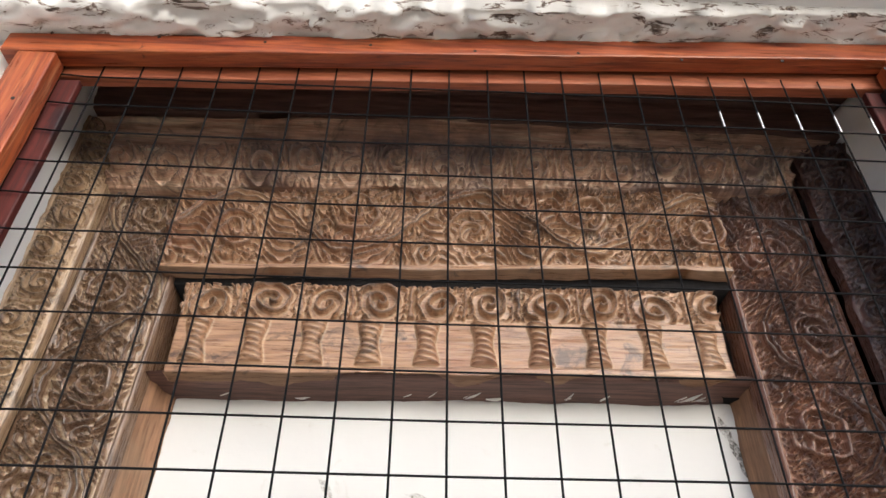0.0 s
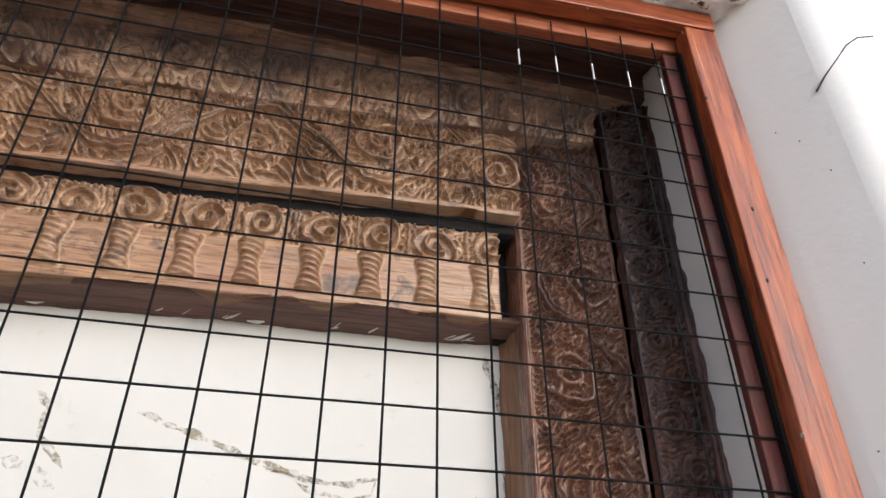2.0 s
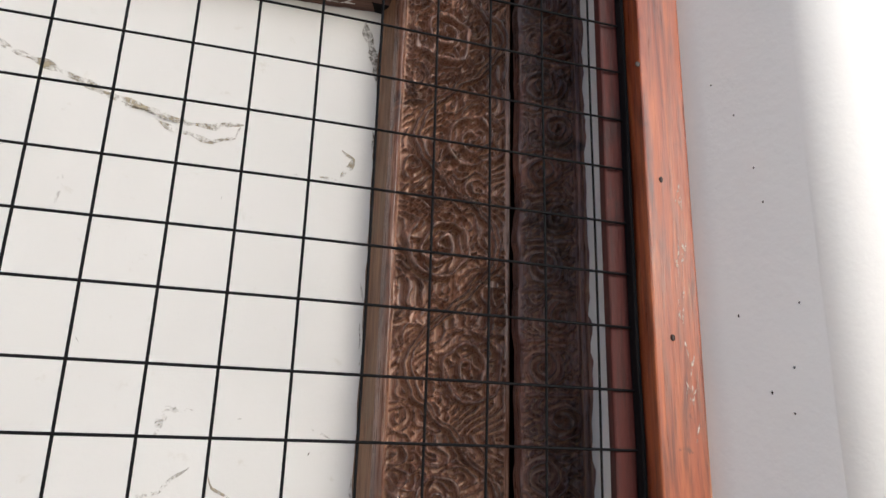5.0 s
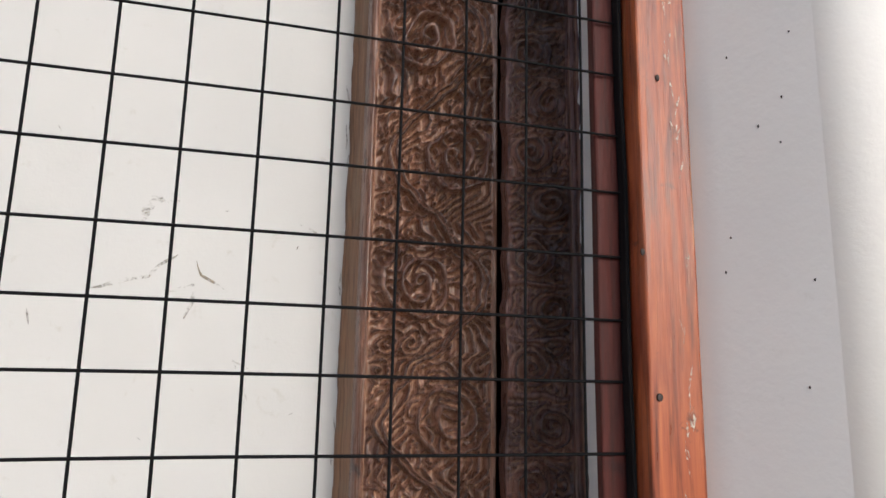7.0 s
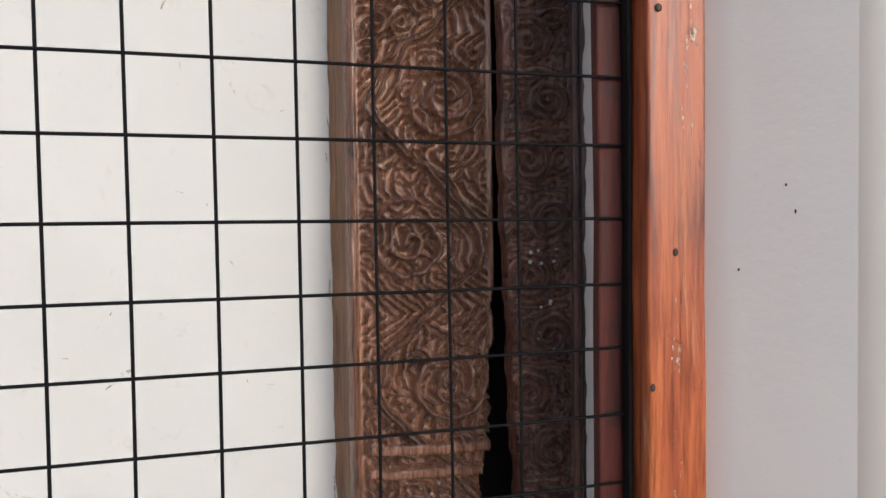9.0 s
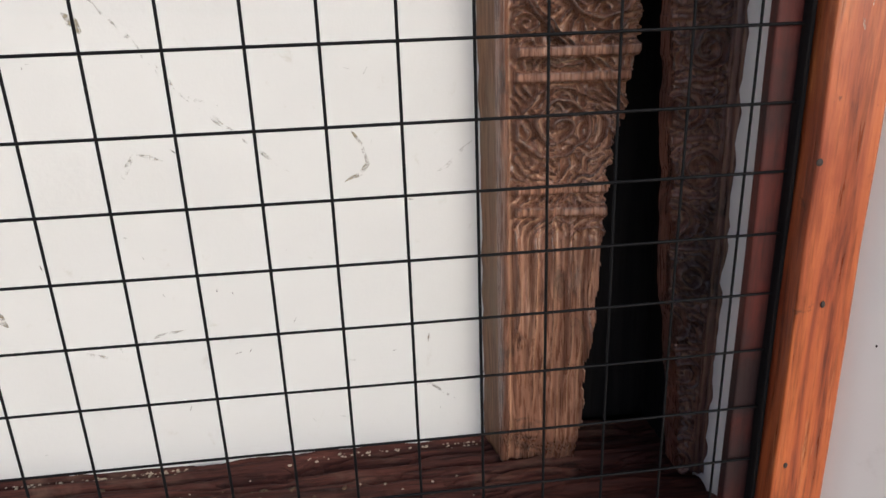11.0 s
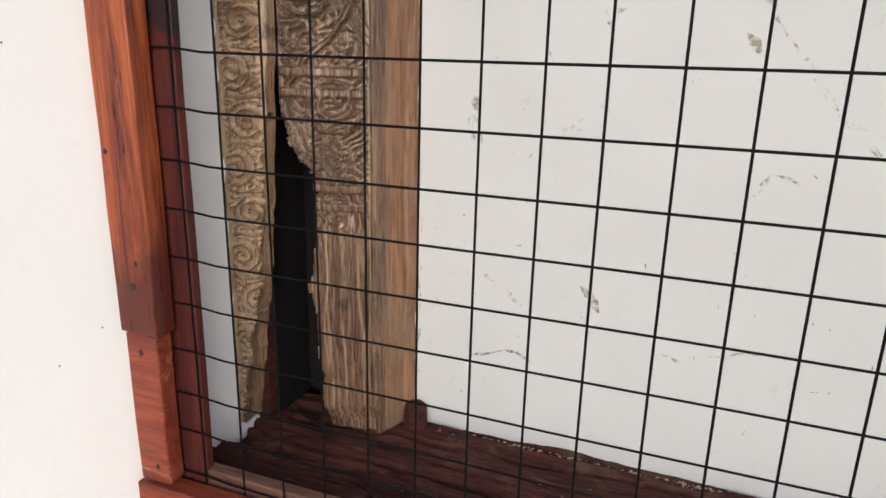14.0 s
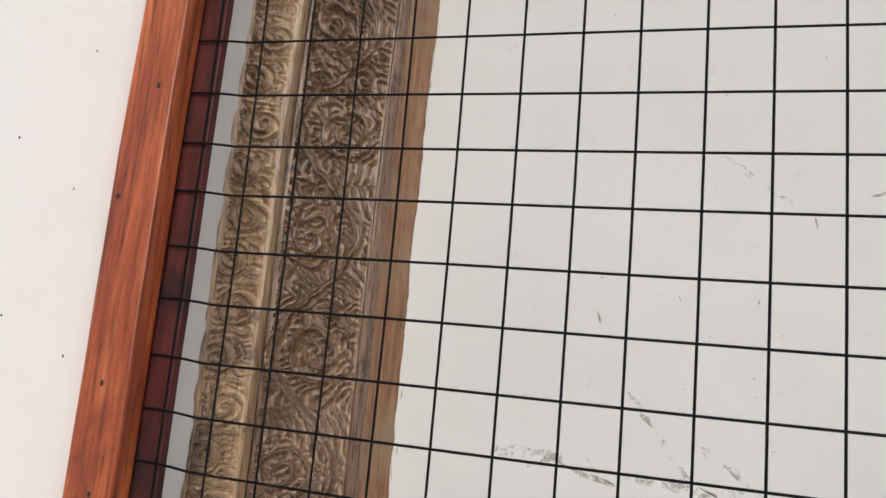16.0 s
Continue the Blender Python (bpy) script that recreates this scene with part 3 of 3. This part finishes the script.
def sill_board():
    n, m = 150, 480
    y = np.linspace(0.03, 0.41, n)[:, None]
    x = np.linspace(-0.92, 0.92, m)[None, :]
    X, Y = np.broadcast_to(x, (n, m)).copy(), np.broadcast_to(y, (n, m)).copy()
    g = vnoise(X * 7 + 0.8 * vnoise(X * 4, Y * 10, 2), Y * 62 + 1.5 * vnoise(X * 3, Y * 5, 6), 71, 4)
    Z = SILL + 0.007 * g - 0.012 * smooth(-0.3, -0.6, g)
    P = np.pad(np.stack([X, Y, Z], -1), ((1, 1), (1, 1), (0, 0)), mode="edge")
    for s in (np.s_[0, :], np.s_[-1, :], np.s_[:, 0], np.s_[:, -1]):
        P[s + (2,)] = FLOOR - 0.02
    me = sheet_mesh("door_sill", P, True, True)
    return tagged(link_mesh("door_sill", me, M_SILL), "rough red-brown wooden sill with deep grain", "sill")


sill_board()

# ---- the wire screen ----
screen = empty("wire_screen", "varnished wooden frame with black welded wire mesh before the doorway", "screen", "", (0, 0, FLOOR))


def on_screen(ob):
    ob.matrix_parent_inverse = Matrix.Translation(screen.location).inverted()
    return ob


def bar(name, lo, hi, mat, label="", bevel=0.003, cuts=24, seed=0, rise=0.0):
    bm = box(lo, hi, bevel, 2, 0.002, cuts, seed)
    for v in bm.verts:
        v.co.z += rise * v.co.x
    if hi[0] < 0:
        for v in bm.verts:
            v.co.x += float(lean(-1, v.co.z))
    return on_screen(part(name, bm, mat, screen, label))


bar("stile", (0.797, 0.004, FLOOR + 0.04), (0.925, 0.02, 2.64), M_RED_V, "dark red stained stile", seed=1)
bar("stile", (-0.925, 0.004, FLOOR + 0.04), (-0.795, 0.02, 2.585), M_RED_V, "dark red stained stile", seed=2)
bar("rail", (-0.925, 0.004, 2.622), (0.925, 0.03, 2.70), M_RED_H, "top rail", seed=3, rise=0.036)
bar("rail", (-0.925, 0.004, FLOOR + 0.0), (0.925, 0.028, -0.098), M_RAIL_LOW, "bottom rail", seed=4)
bar("batten", (-0.90, -0.042, 2.649), (0.905, -0.003, 2.701), M_VARN_H, "orange varnished top batten", seed=5, rise=0.045)
bar("batten", (0.831, -0.042, -0.118), (0.9, -0.003, 2.681), M_VARN_V, "orange varnished side batten", seed=6)
bar("batten", (-0.902, -0.042, 0.148), (-0.829, -0.003, 2.608), M_VARN_W, "orange varnished side batten, dark red towards its foot", seed=7)
bar("batten", (-0.9, -0.036, -0.116), (-0.84, -0.003, 0.145), M_VARN_LOW, "short dull red lower batten", seed=8)
bar("batten", (-0.905, -0.042, FLOOR + 0.001), (0.905, -0.003, -0.12), M_VARN_LOW, "dull red varnished bottom batten", seed=9)

# thin black bar added to draw the shadow between batten and stile
bar("gap_shadow_strip", (0.825, -0.012, -0.09), (0.830, 0.0035, 2.63), M_SHADE_BLACK, "black strip added for the shadow between batten and stile", 0.001, 24, 11)

CELL = 0.075
WIRE_R = 0.00175


def wire(points):
    bm = bmesh.new()
    rings = []
    for i, p in enumerate(points):
        d = (points[min(i + 1, len(points) - 1)] - points[max(i - 1, 0)]).normalized()
        a = d.cross(Vector((0, 1, 0))).normalized()
        b = d.cross(a)
        rings.append([bm.verts.new(p + (a * math.cos(k * math.pi / 3) + b * math.sin(k * math.pi / 3)) * WIRE_R) for k in range(6)])
    for r, s in zip(rings, rings[1:]):
        for k in range(6):
            f = bm.faces.new((r[k], r[(k + 1) % 6], s[(k + 1) % 6], s[k]))
            f.smooth = True
    return bm


def mesh_y(x, z):
    """The slack of the mesh: a few millimetres in and out, flat along its nailed edges."""
    edge = min(1.0, (0.86 - abs(x)) / 0.12)
    return 0.001 + 0.004 * max(edge, 0) * noise.noise(Vector((x * 2.2, 0.3, z * 2.2)))


COLUMN_MM = {-3: 1.6, -2: 2.1, -1: -2.7, 0: 0.3, 1: 0.2, 2: 1.6, 3: 0.4, 4: 0.1, 5: 1.5, 6: -2.3, 7: -0.9, 8: 0.8, 9: 1.0, 10: 1.2, 11: 2.8, 12: 0.6}
ROW_MM = {-9: -3.0, -6: 2.4, -5: 1.5, -4: 2.6, -3: 1.5, -2: -1.4, 3: -3.6, 4: 0.7, 5: 5.0, 7: 2.7, 8: -2.0, 9: -2.0, 10: 2.5, 11: -2.1, 12: -0.7, 13: -5.0, 14: -2.0, 15: 2.9, 16: 3.9, 17: 3.2, 18: -2.2, 19: -2.6, 21: 0.5, 22: 1.4, 23: -2.1, 24: -3.5, 25: 4.2}
for c in range(-9, 13):
    x = (c - 1.65) * CELL + COLUMN_MM.get(c, 0) / 1000
    pts = []
    for i in range(0, 75):
        z = -0.13 + i * (2.79 / 74)
        pts.append(Vector((x + 0.002 * noise.noise(Vector((x * 3, 1.7, z * 1.6))), mesh_y(x, z), z)))
    on_screen(part("wire", wire(pts), M_WIRE, screen))
for r in range(-12, 27):
    z = (24.5 - r) * CELL + ROW_MM.get(r, 0) / 1000
    if not -0.13 < z < 2.66:
        continue
    pts = []
    for i in range(0, 61):
        x = -0.86 + i * (1.72 / 60)
        kink = 0.005 * smooth(-0.80, -0.74, x) - 0.005
        pts.append(Vector((x, mesh_y(x, z) - 0.0027, z + 0.002 * noise.noise(Vector((x * 1.6, 8.1, z * 3))) - float(kink))))
    on_screen(part("wire", wire(pts), M_WIRE, screen))

# bare bright ends of the wires under the head of the screen
M_BARE, _nt, _b = material("bare_steel", 0.35, 0.5)
_b.inputs["Base Color"].default_value = (0.75, 0.75, 0.74, 1)
_b.inputs["Metallic"].default_value = 0.6
for c in range(8, 13):
    x = (c - 1.65) * CELL + COLUMN_MM.get(c, 0) / 1000
    WIRE_R = 0.0021
    on_screen(part("bare_wire", wire([Vector((x + 0.002 * noise.noise(Vector((x * 3, 1.7, z * 1.6))), mesh_y(x, z) - 0.0006, z)) for z in (2.513, 2.527, 2.541, 2.556)]), M_BARE, screen, "bare bright stretch of wire"))

# ---- nails, stains, small wear ----


def nail(x, y, z, r=0.0035):
    bm = bmesh.new()
    bmesh.ops.create_uvsphere(bm, u_segments=10, v_segments=6, radius=r)
    for v in bm.verts:
        v.co = Vector((v.co.x * (1 + 0.2 * math.sin(z * 90)), v.co.y * 0.45, v.co.z * 1.25)) + Vector((x, y, z))
    return on_screen(part("nail", bm, M_NAIL, screen, "dark nail head"))


for i in range(13):
    zz = 0.05 + i * 0.2 + 0.03 * math.sin(i * 2.7)
    nail(0.845 + 0.018 * math.sin(i * 1.9), -0.0425, zz)
    if zz > 0.2:
        nail(-0.872 + 0.02 * math.sin(i * 2.3) + float(lean(-1, zz)), -0.0425, zz)
nail(-0.868, -0.0425, 0.225, 0.005)
nail(-0.872, -0.0365, 0.115, 0.005)
nail(-0.862, -0.0365, -0.085, 0.004)
for i in range(9):
    nail(-0.82 + i * 0.205, -0.0425, 2.663 + 0.006 * math.sin(i * 3), 0.003)
    nail(-0.82 + i * 0.205, -0.0425, -0.15 + 0.008 * math.sin(i * 3), 0.003)


def smear_mat(name, col, cover, scale):
    m, nt, b = material(name, 0.9, 0.1)
    b.inputs["Base Color"].default_value = (*col, 1)
    v = coords(nt)
    n = noise_tex(nt, v, scale, 6, 0.7, 0.5)
    a = ramp(nt, n, [(0.62 - cover * 0.5, (0, 0, 0)), (0.8 - cover * 0.4, (0.85, 0.85, 0.85))])
    nt.links.new(a, b.inputs["Alpha"])
    return m


M_SMEAR = smear_mat("brown_grime", (0.36, 0.315, 0.23), 0.42, 50)
M_FAINT = smear_mat("faint_grime", (0.5, 0.48, 0.43), 0.25, 45)
M_SPECK = smear_mat("dark_specks", (0.13, 0.11, 0.085), 0.45, 130)
M_CHALK = smear_mat("pale_scrapes", (0.7, 0.62, 0.52), 0.35, 150)


M_FLECK_SOLID, _nt, _b = material("dried_white_paint", 0.7, 0.3)
_b.inputs["Base Color"].default_value = (0.72, 0.71, 0.68, 1)


def ribbon(name, pts, width, y, mat, parent, holder, label, seed=0, wander=0.004):
    """A thin uneven streak along points of the wall (x, z)."""
    dense = []
    for (x0, z0), (x1, z1) in zip(pts, pts[1:]):
        k = max(2, int(math.hypot(x1 - x0, z1 - z0) / 0.006))
        dense += [(x0 + (x1 - x0) * i / k, z0 + (z1 - z0) * i / k) for i in range(k)]
    dense.append(pts[-1])
    n = len(dense)
    P = np.zeros((n, 4, 3))
    for i, (x, z) in enumerate(dense):
        a, b = dense[max(i - 1, 0)], dense[min(i + 1, n - 1)]
        d = Vector((b[0] - a[0], b[1] - a[1])).normalized()
        off = wander * noise.noise(Vector((x * 30, seed, z * 30)))
        w = width * (0.65 + 0.6 * noise.noise(Vector((x * 45, seed + 4.2, z * 45)))) * min(1, 0.2 + i / 4, 0.2 + (n - 1 - i) / 4)
        for j, s in enumerate((-0.5, -0.2, 0.2, 0.5)):
            q = off + w * s
            P[i, j] = (x - d.y * q, y(x, z) - (0.0004 if j in (0, 3) else 0.0010), z + d.x * q)
    me = sheet_mesh(name, P)
    ob = link_mesh(name, me, mat, parent, label)
    if holder:
        holder(ob)
    return ob


def wall_front(x, z):
    return float(WALL_Y + 0.004 * vnoise(np.array([x * 4.0]), np.array([z * 4.0]), 3, 4)[0]) - 0.0012


def stain(pts, width, mat=None, label="brown streak of grime"):
    stain.n += 1
    return ribbon("stain", pts, width, wall_front, mat or M_SMEAR, infill, None, label, stain.n)


stain.n = 0
stain([(-0.107, 1.932), (-0.054, 1.915), (0.009, 1.896), (0.055, 1.877), (0.111, 1.858), (0.166, 1.847), (0.213, 1.835), (0.26, 1.834), (0.311, 1.847)], 0.017)
stain([(0.168, 1.835), (0.207, 1.817), (0.263, 1.807), (0.299, 1.819), (0.307, 1.841)], 0.013)
stain([(0.111, 1.856), (0.166, 1.843), (0.213, 1.831)], 0.006, M_SPECK, "dark crack in the plaster")
stain([(0.45, 1.768), (0.485, 1.768), (0.504, 1.794), (0.508, 1.811), (0.487, 1.825)], 0.013)
stain([(-0.272, 1.957), (-0.246, 1.93), (-0.245, 1.883), (-0.197, 1.832)], 0.018)
stain([(-0.074, 0.723), (-0.055, 0.716), (-0.039, 0.709)], 0.008, M_SPECK, "dark nick in the plaster")
stain([(0.011, 0.595), (0.047, 0.547), (0.083, 0.497)], 0.012, M_FAINT, "faint streak")
stain([(-0.359, 0.58), (-0.342, 0.558)], 0.018, M_FAINT, "faint smudge")
stain([(-0.454, 0.568), (-0.445, 0.559)], 0.011, M_SPECK, "dark speck")
stain([(-0.29, 1.84), (-0.25, 1.835), (-0.2, 1.8)], 0.03, M_FAINT, "faint smudge")
stain([(-0.418, 0.742), (-0.319, 0.742), (-0.27, 0.732), (-0.213, 0.719), (-0.115, 0.721), (-0.046, 0.71), (-0.006, 0.724)], 0.022, M_FAINT, "faint smudge")
stain([(-0.3, 0.735), (-0.27, 0.722), (-0.2, 0.705)], 0.012)
stain([(-0.19, 0.863), (-0.15, 0.81), (-0.11, 0.758), (-0.052, 0.682), (-0.014, 0.624)], 0.014, M_FAINT, "faint smudge")
stain([(-0.014, 0.624), (0.023, 0.576), (0.085, 0.495), (0.151, 0.438), (0.25, 0.35)], 0.006, M_FAINT, "faint thin streak")
stain([(-0.05, 1.279), (0.001, 1.24), (0.04, 1.212), (0.066, 1.193)], 0.014, M_FAINT, "faint smudge")
stain([(0.094, 1.178), (0.095, 1.155)], 0.007, M_SPECK, "dark speck")
stain([(-0.274, 0.178), (-0.257, 0.159), (-0.238, 0.132)], 0.02)
stain([(-0.48, 0.002), (-0.409, 0.027), (-0.386, 0.025), (-0.357, 0.012)], 0.006, M_SPECK, "thin dark scratch")
stain([(-0.41, 0.03), (-0.38, 0.028), (-0.35, 0.008)], 0.012, M_FAINT, "faint smudge")
stain([(-0.146, 0.085), (-0.114, 0.069), (-0.084, 0.059)], 0.009, M_FAINT, "faint smudge")
stain([(-0.058, 0.08), (0.01, 0.1), (0.04, 0.102)], 0.007, M_FAINT, "faint smudge")
stain([(0.339, 0.421), (0.354, 0.401), (0.362, 0.368), (0.348, 0.351), (0.324, 0.341)], 0.009)
stain([(0.533, 0.396), (0.5, 0.365), (0.47, 0.35)], 0.008, M_FAINT, "faint smudge")
stain([(0.317, 1.261), (0.327, 1.24), (0.362, 1.22)], 0.005)
stain([(0.463, 1.339), (0.504, 1.319)], 0.008, M_FAINT, "faint smudge")
stain([(0.17, 1.21), (0.25, 1.235), (0.29, 1.27)], 0.008, M_FAINT, "faint smudge")
stain([(0.449, 0.06), (0.444, 0.04)], 0.012)
stain([(-0.25, 0.995), (-0.242, 0.972)], 0.012)
stain([(-0.488, 0.51), (-0.484, 0.44), (-0.48, 0.4)], 0.03, M_FAINT, "patch of faint spots")
stain([(-0.06, 0.61), (-0.035, 0.585)], 0.028)
rs = random.Random(5)
for i in range(80):
    x, z = rs.uniform(-0.55, 0.5), rs.choice((rs.uniform(-0.1, 2.0), rs.uniform(-0.12, 1.1)))
    a = rs.uniform(0, 6.28)
    k = rs.uniform(0.004, 0.012)
    stain([(x, z), (x + k * math.cos(a), z + k * math.sin(a))], rs.uniform(0.003, 0.007), M_SPECK, "dark speck")
for i in range(14):
    x, z = rs.uniform(-0.5, 0.45), rs.uniform(-0.1, 1.9)
    stain([(x, z), (x + rs.uniform(-0.05, 0.05), z + rs.uniform(-0.03, 0.03)), (x + rs.uniform(-0.08, 0.08), z - 0.04)], rs.uniform(0.006, 0.02), M_FAINT, "faint smudge")
# grime and broken plaster along the edges of the old frame
for side, x0 in ((1, 0.548), (-1, 0.592)):
    for i in range(26):
        z = rs.uniform(-0.1, 2.05)
        x = side * (x0 + rs.uniform(-0.008, 0.002))
        stain([(x, z), (x + rs.uniform(-0.004, 0.004), z + rs.uniform(0.01, 0.05))], rs.uniform(0.003, 0.007), M_SPECK, "dark crumbled edge")
stain([(0.515, 2.1), (0.53, 2.05), (0.545, 1.98)], 0.02, M_SPECK, "dark broken corner of plaster")


def scrapes(n, x, z0, z1, seed):
    r = random.Random(seed)
    for i in range(n):
        z = r.uniform(z0, z1)
        xx = x + r.uniform(-0.006, 0.006)
        ribbon("scrape", [(xx, z), (xx + r.uniform(-0.006, 0.006), z + r.uniform(0.012, 0.03))], r.uniform(0.004, 0.009), lambda a, b: -0.0432, M_CHALK, screen, on_screen, "pale scrape in the varnish", i + seed)


scrapes(22, 0.875, 1.36, 1.64, 3)
scrapes(16, 0.878, 0.9, 1.36, 4)
scrapes(12, 0.862, 0.5, 0.8, 6)

# plaster flecks on the dark edge over the opening
for i in range(15):
    x = rs.uniform(-0.5, 0.5)
    w = rs.uniform(0.012, 0.04)
    keep(ribbon("fleck", [(x, 2.1185 + 0.016 * x), (x + w, 2.120 + 0.016 * x + rs.uniform(-0.001, 0.003))], rs.uniform(0.010, 0.018), lambda a, b: 0.390 - 0.092 * min(1, max(0, (b - 0.016 * a - 2.118) / 0.013)) - 0.004, M_FLECK_SOLID, old, None, "white plaster fleck", i + 50))


def lumps(name, count, region, size, mat, label, category, seed, flat=0.5):
    """Crumbs strewn over a stretch of the floor or sill."""
    r = random.Random(seed)
    bm = bmesh.new()
    for i in range(count):
        x, y, z = region(r)
        s = size * r.uniform(0.4, 1.6)
        a = r.uniform(0, 6.28)
        ring = [Vector((math.cos(a + k * 1.2566) * s * r.uniform(0.5, 1.2), math.sin(a + k * 1.2566) * s * r.uniform(0.4, 1), 0)) for k in range(5)]
        c = Vector((x, y, z))
        low = [bm.verts.new(c + v) for v in ring]
        top = [bm.verts.new(c + v * 0.6 + Vector((0, 0, s * flat * r.uniform(0.5, 1.3)))) for v in ring]
        bm.faces.new(top)
        for k in range(5):
            bm.faces.new((low[k], low[(k + 1) % 5], top[(k + 1) % 5], top[k]))
    ob = part(name, bm, mat)
    return tagged(ob, label, category, "", "stuff")


M_CRUMB = wood("litter_brown", [(0.3, (0.05, 0.03, 0.02)), (0.7, (0.2, 0.13, 0.08))], "x", 0.8, 0.2)
M_CRUMB_PALE = wood("litter_pale", [(0.3, (0.25, 0.19, 0.13)), (0.7, (0.5, 0.42, 0.33))], "x", 0.8, 0.2)
lumps("litter", 240, lambda r: (-0.94 + abs(r.gauss(0, 0.14)), -0.048 - abs(r.gauss(0, 0.035)), FLOOR - 0.001), 0.0045, M_CRUMB, "dry brown crumbs and leaf litter in the floor corner", "litter", 11)
lumps("chips", 60, lambda r: (-0.92 + abs(r.gauss(0, 0.5)), -0.05 - abs(r.gauss(0, 0.08)), FLOOR - 0.001), 0.006, M_CRUMB_PALE, "pale chips of wood and plaster on the floor", "chips", 12)
lumps("sill_dirt", 260, lambda r: (r.gauss(0.08, 0.14), r.gauss(0.17, 0.06), SILL), 0.008, M_CRUMB, "brown dirt and crumbs on the sill", "dirt", 13)
lumps("sill_chips", 70, lambda r: (r.gauss(0.05, 0.35), min(0.37, max(0.05, r.gauss(0.2, 0.09))), SILL), 0.003, M_CRUMB_PALE, "pale wood chips on the sill", "chips", 14)
lumps("plaster_crumbs", 220, lambda r: (r.uniform(-0.58, 0.55), 0.385 - abs(r.gauss(0, 0.006)), SILL), 0.0028, M_CRUMB_PALE, "crumbled plaster along the foot of the wall", "crumbs", 15)


def stub():
    bm = bmesh.new()
    bmesh.ops.create_cone(bm, cap_ends=True, segments=14, radius1=0.026, radius2=0.022, depth=0.05)
    for v in bm.verts:
        v.co += Vector((-0.582, 0.372, SILL + 0.024)) + noise.noise_vector(v.co * 60) * 0.003
    bmesh.ops.bevel(bm, geom=list(bm.edges), offset=0.003, segments=2, affect="EDGES")
    return tagged(part("wooden_peg", bm, M_SILL), "short broken red-brown peg standing on the sill", "peg")


stub()


def twig(pts, r, mat, name, label, category):
    bm = bmesh.new()
    rings = []
    for i, p in enumerate(pts):
        d = (Vector(pts[min(i + 1, len(pts) - 1)]) - Vector(pts[max(i - 1, 0)])).normalized()
        a = d.cross(Vector((0.1, 0.2, 1))).normalized()
        b = d.cross(a)
        rings.append([bm.verts.new(Vector(p) + (a * math.cos(k * 1.2566) + b * math.sin(k * 1.2566)) * r * (1 - 0.5 * i / len(pts))) for k in range(5)])
    for s, t in zip(rings, rings[1:]):
        for k in range(5):
            bm.faces.new((s[k], s[(k + 1) % 5], t[(k + 1) % 5], t[k]))
    return tagged(part(name, bm, mat), label, category)


twig([(0.46, 0.06, SILL + 0.002), (0.475, 0.075, SILL + 0.003), (0.50, 0.085, SILL + 0.004), (0.535, 0.095, SILL + 0.003), (0.55, 0.12, SILL + 0.006), (0.558, 0.135, SILL + 0.004)], 0.003, M_CRUMB_PALE, "twig", "thin pale twig lying on the sill", "twig")
twig([(-0.30, 0.03, SILL + 0.004), (-0.29, 0.05, SILL + 0.012), (-0.275, 0.055, SILL + 0.02)], 0.004, M_CRUMB_PALE, "splinter", "pale splinter on the sill edge", "splinter")
bm = bmesh.new()
bmesh.ops.create_icosphere(bm, subdivisions=2, radius=1)
for v in bm.verts:
    v.co = Vector((v.co.x * 0.006, v.co.y * 0.003, v.co.z * 0.009)) * (1 + 0.3 * noise.noise(v.co * 3)) + Vector((-0.912, 0.182, 0.505))
tagged(part("chip", bm, M_VARN_H), "small orange chip stuck to the plaster", "chip")
for i in range(16):
    bm = bmesh.new()
    bmesh.ops.create_icosphere(bm, subdivisions=1, radius=1)
    c = Vector((rs.uniform(0.80, 0.85), 0.213, rs.choice((0.69, 0.74, 0.80, 0.81)) + rs.uniform(-0.012, 0.012)))
    k = rs.uniform(0.0015, 0.004)
    for v in bm.verts:
        v.co = v.co * k + c
    keep(part("paint_drop", bm, M_FLECK_SOLID, old, "white paint drop"))
# specks on the plaster beside the screen
for i in range(40):
    side = 1 if i % 3 else -1
    yy, z = rs.uniform(-0.13, -0.04), rs.uniform(0.1, 2.5)
    bm = bmesh.new()
    bmesh.ops.create_icosphere(bm, subdivisions=1, radius=1)
    for v in bm.verts:
        v.co = Vector((v.co.x * 0.0012, v.co.y * rs.uniform(0.001, 0.0016), v.co.z * rs.uniform(0.001, 0.003))) + Vector((side * (0.907 + (0.003 - yy) * (0.604 if side > 0 else 0.558)), yy, z))
    part("speck", bm, M_NAIL, bpy.data.objects["wall_east" if side > 0 else "wall_west"], "dark speck on the plaster")
crack = twig([(0.985, -0.137, 2.435), (1.0, -0.152, 2.462), (1.02, -0.168, 2.49), (1.045, -0.181, 2.525), (1.08, -0.181, 2.555), (1.12, -0.181, 2.57)], 0.002, M_NAIL, "crack", "", "")
crack.parent = bpy.data.objects["wall_east"]
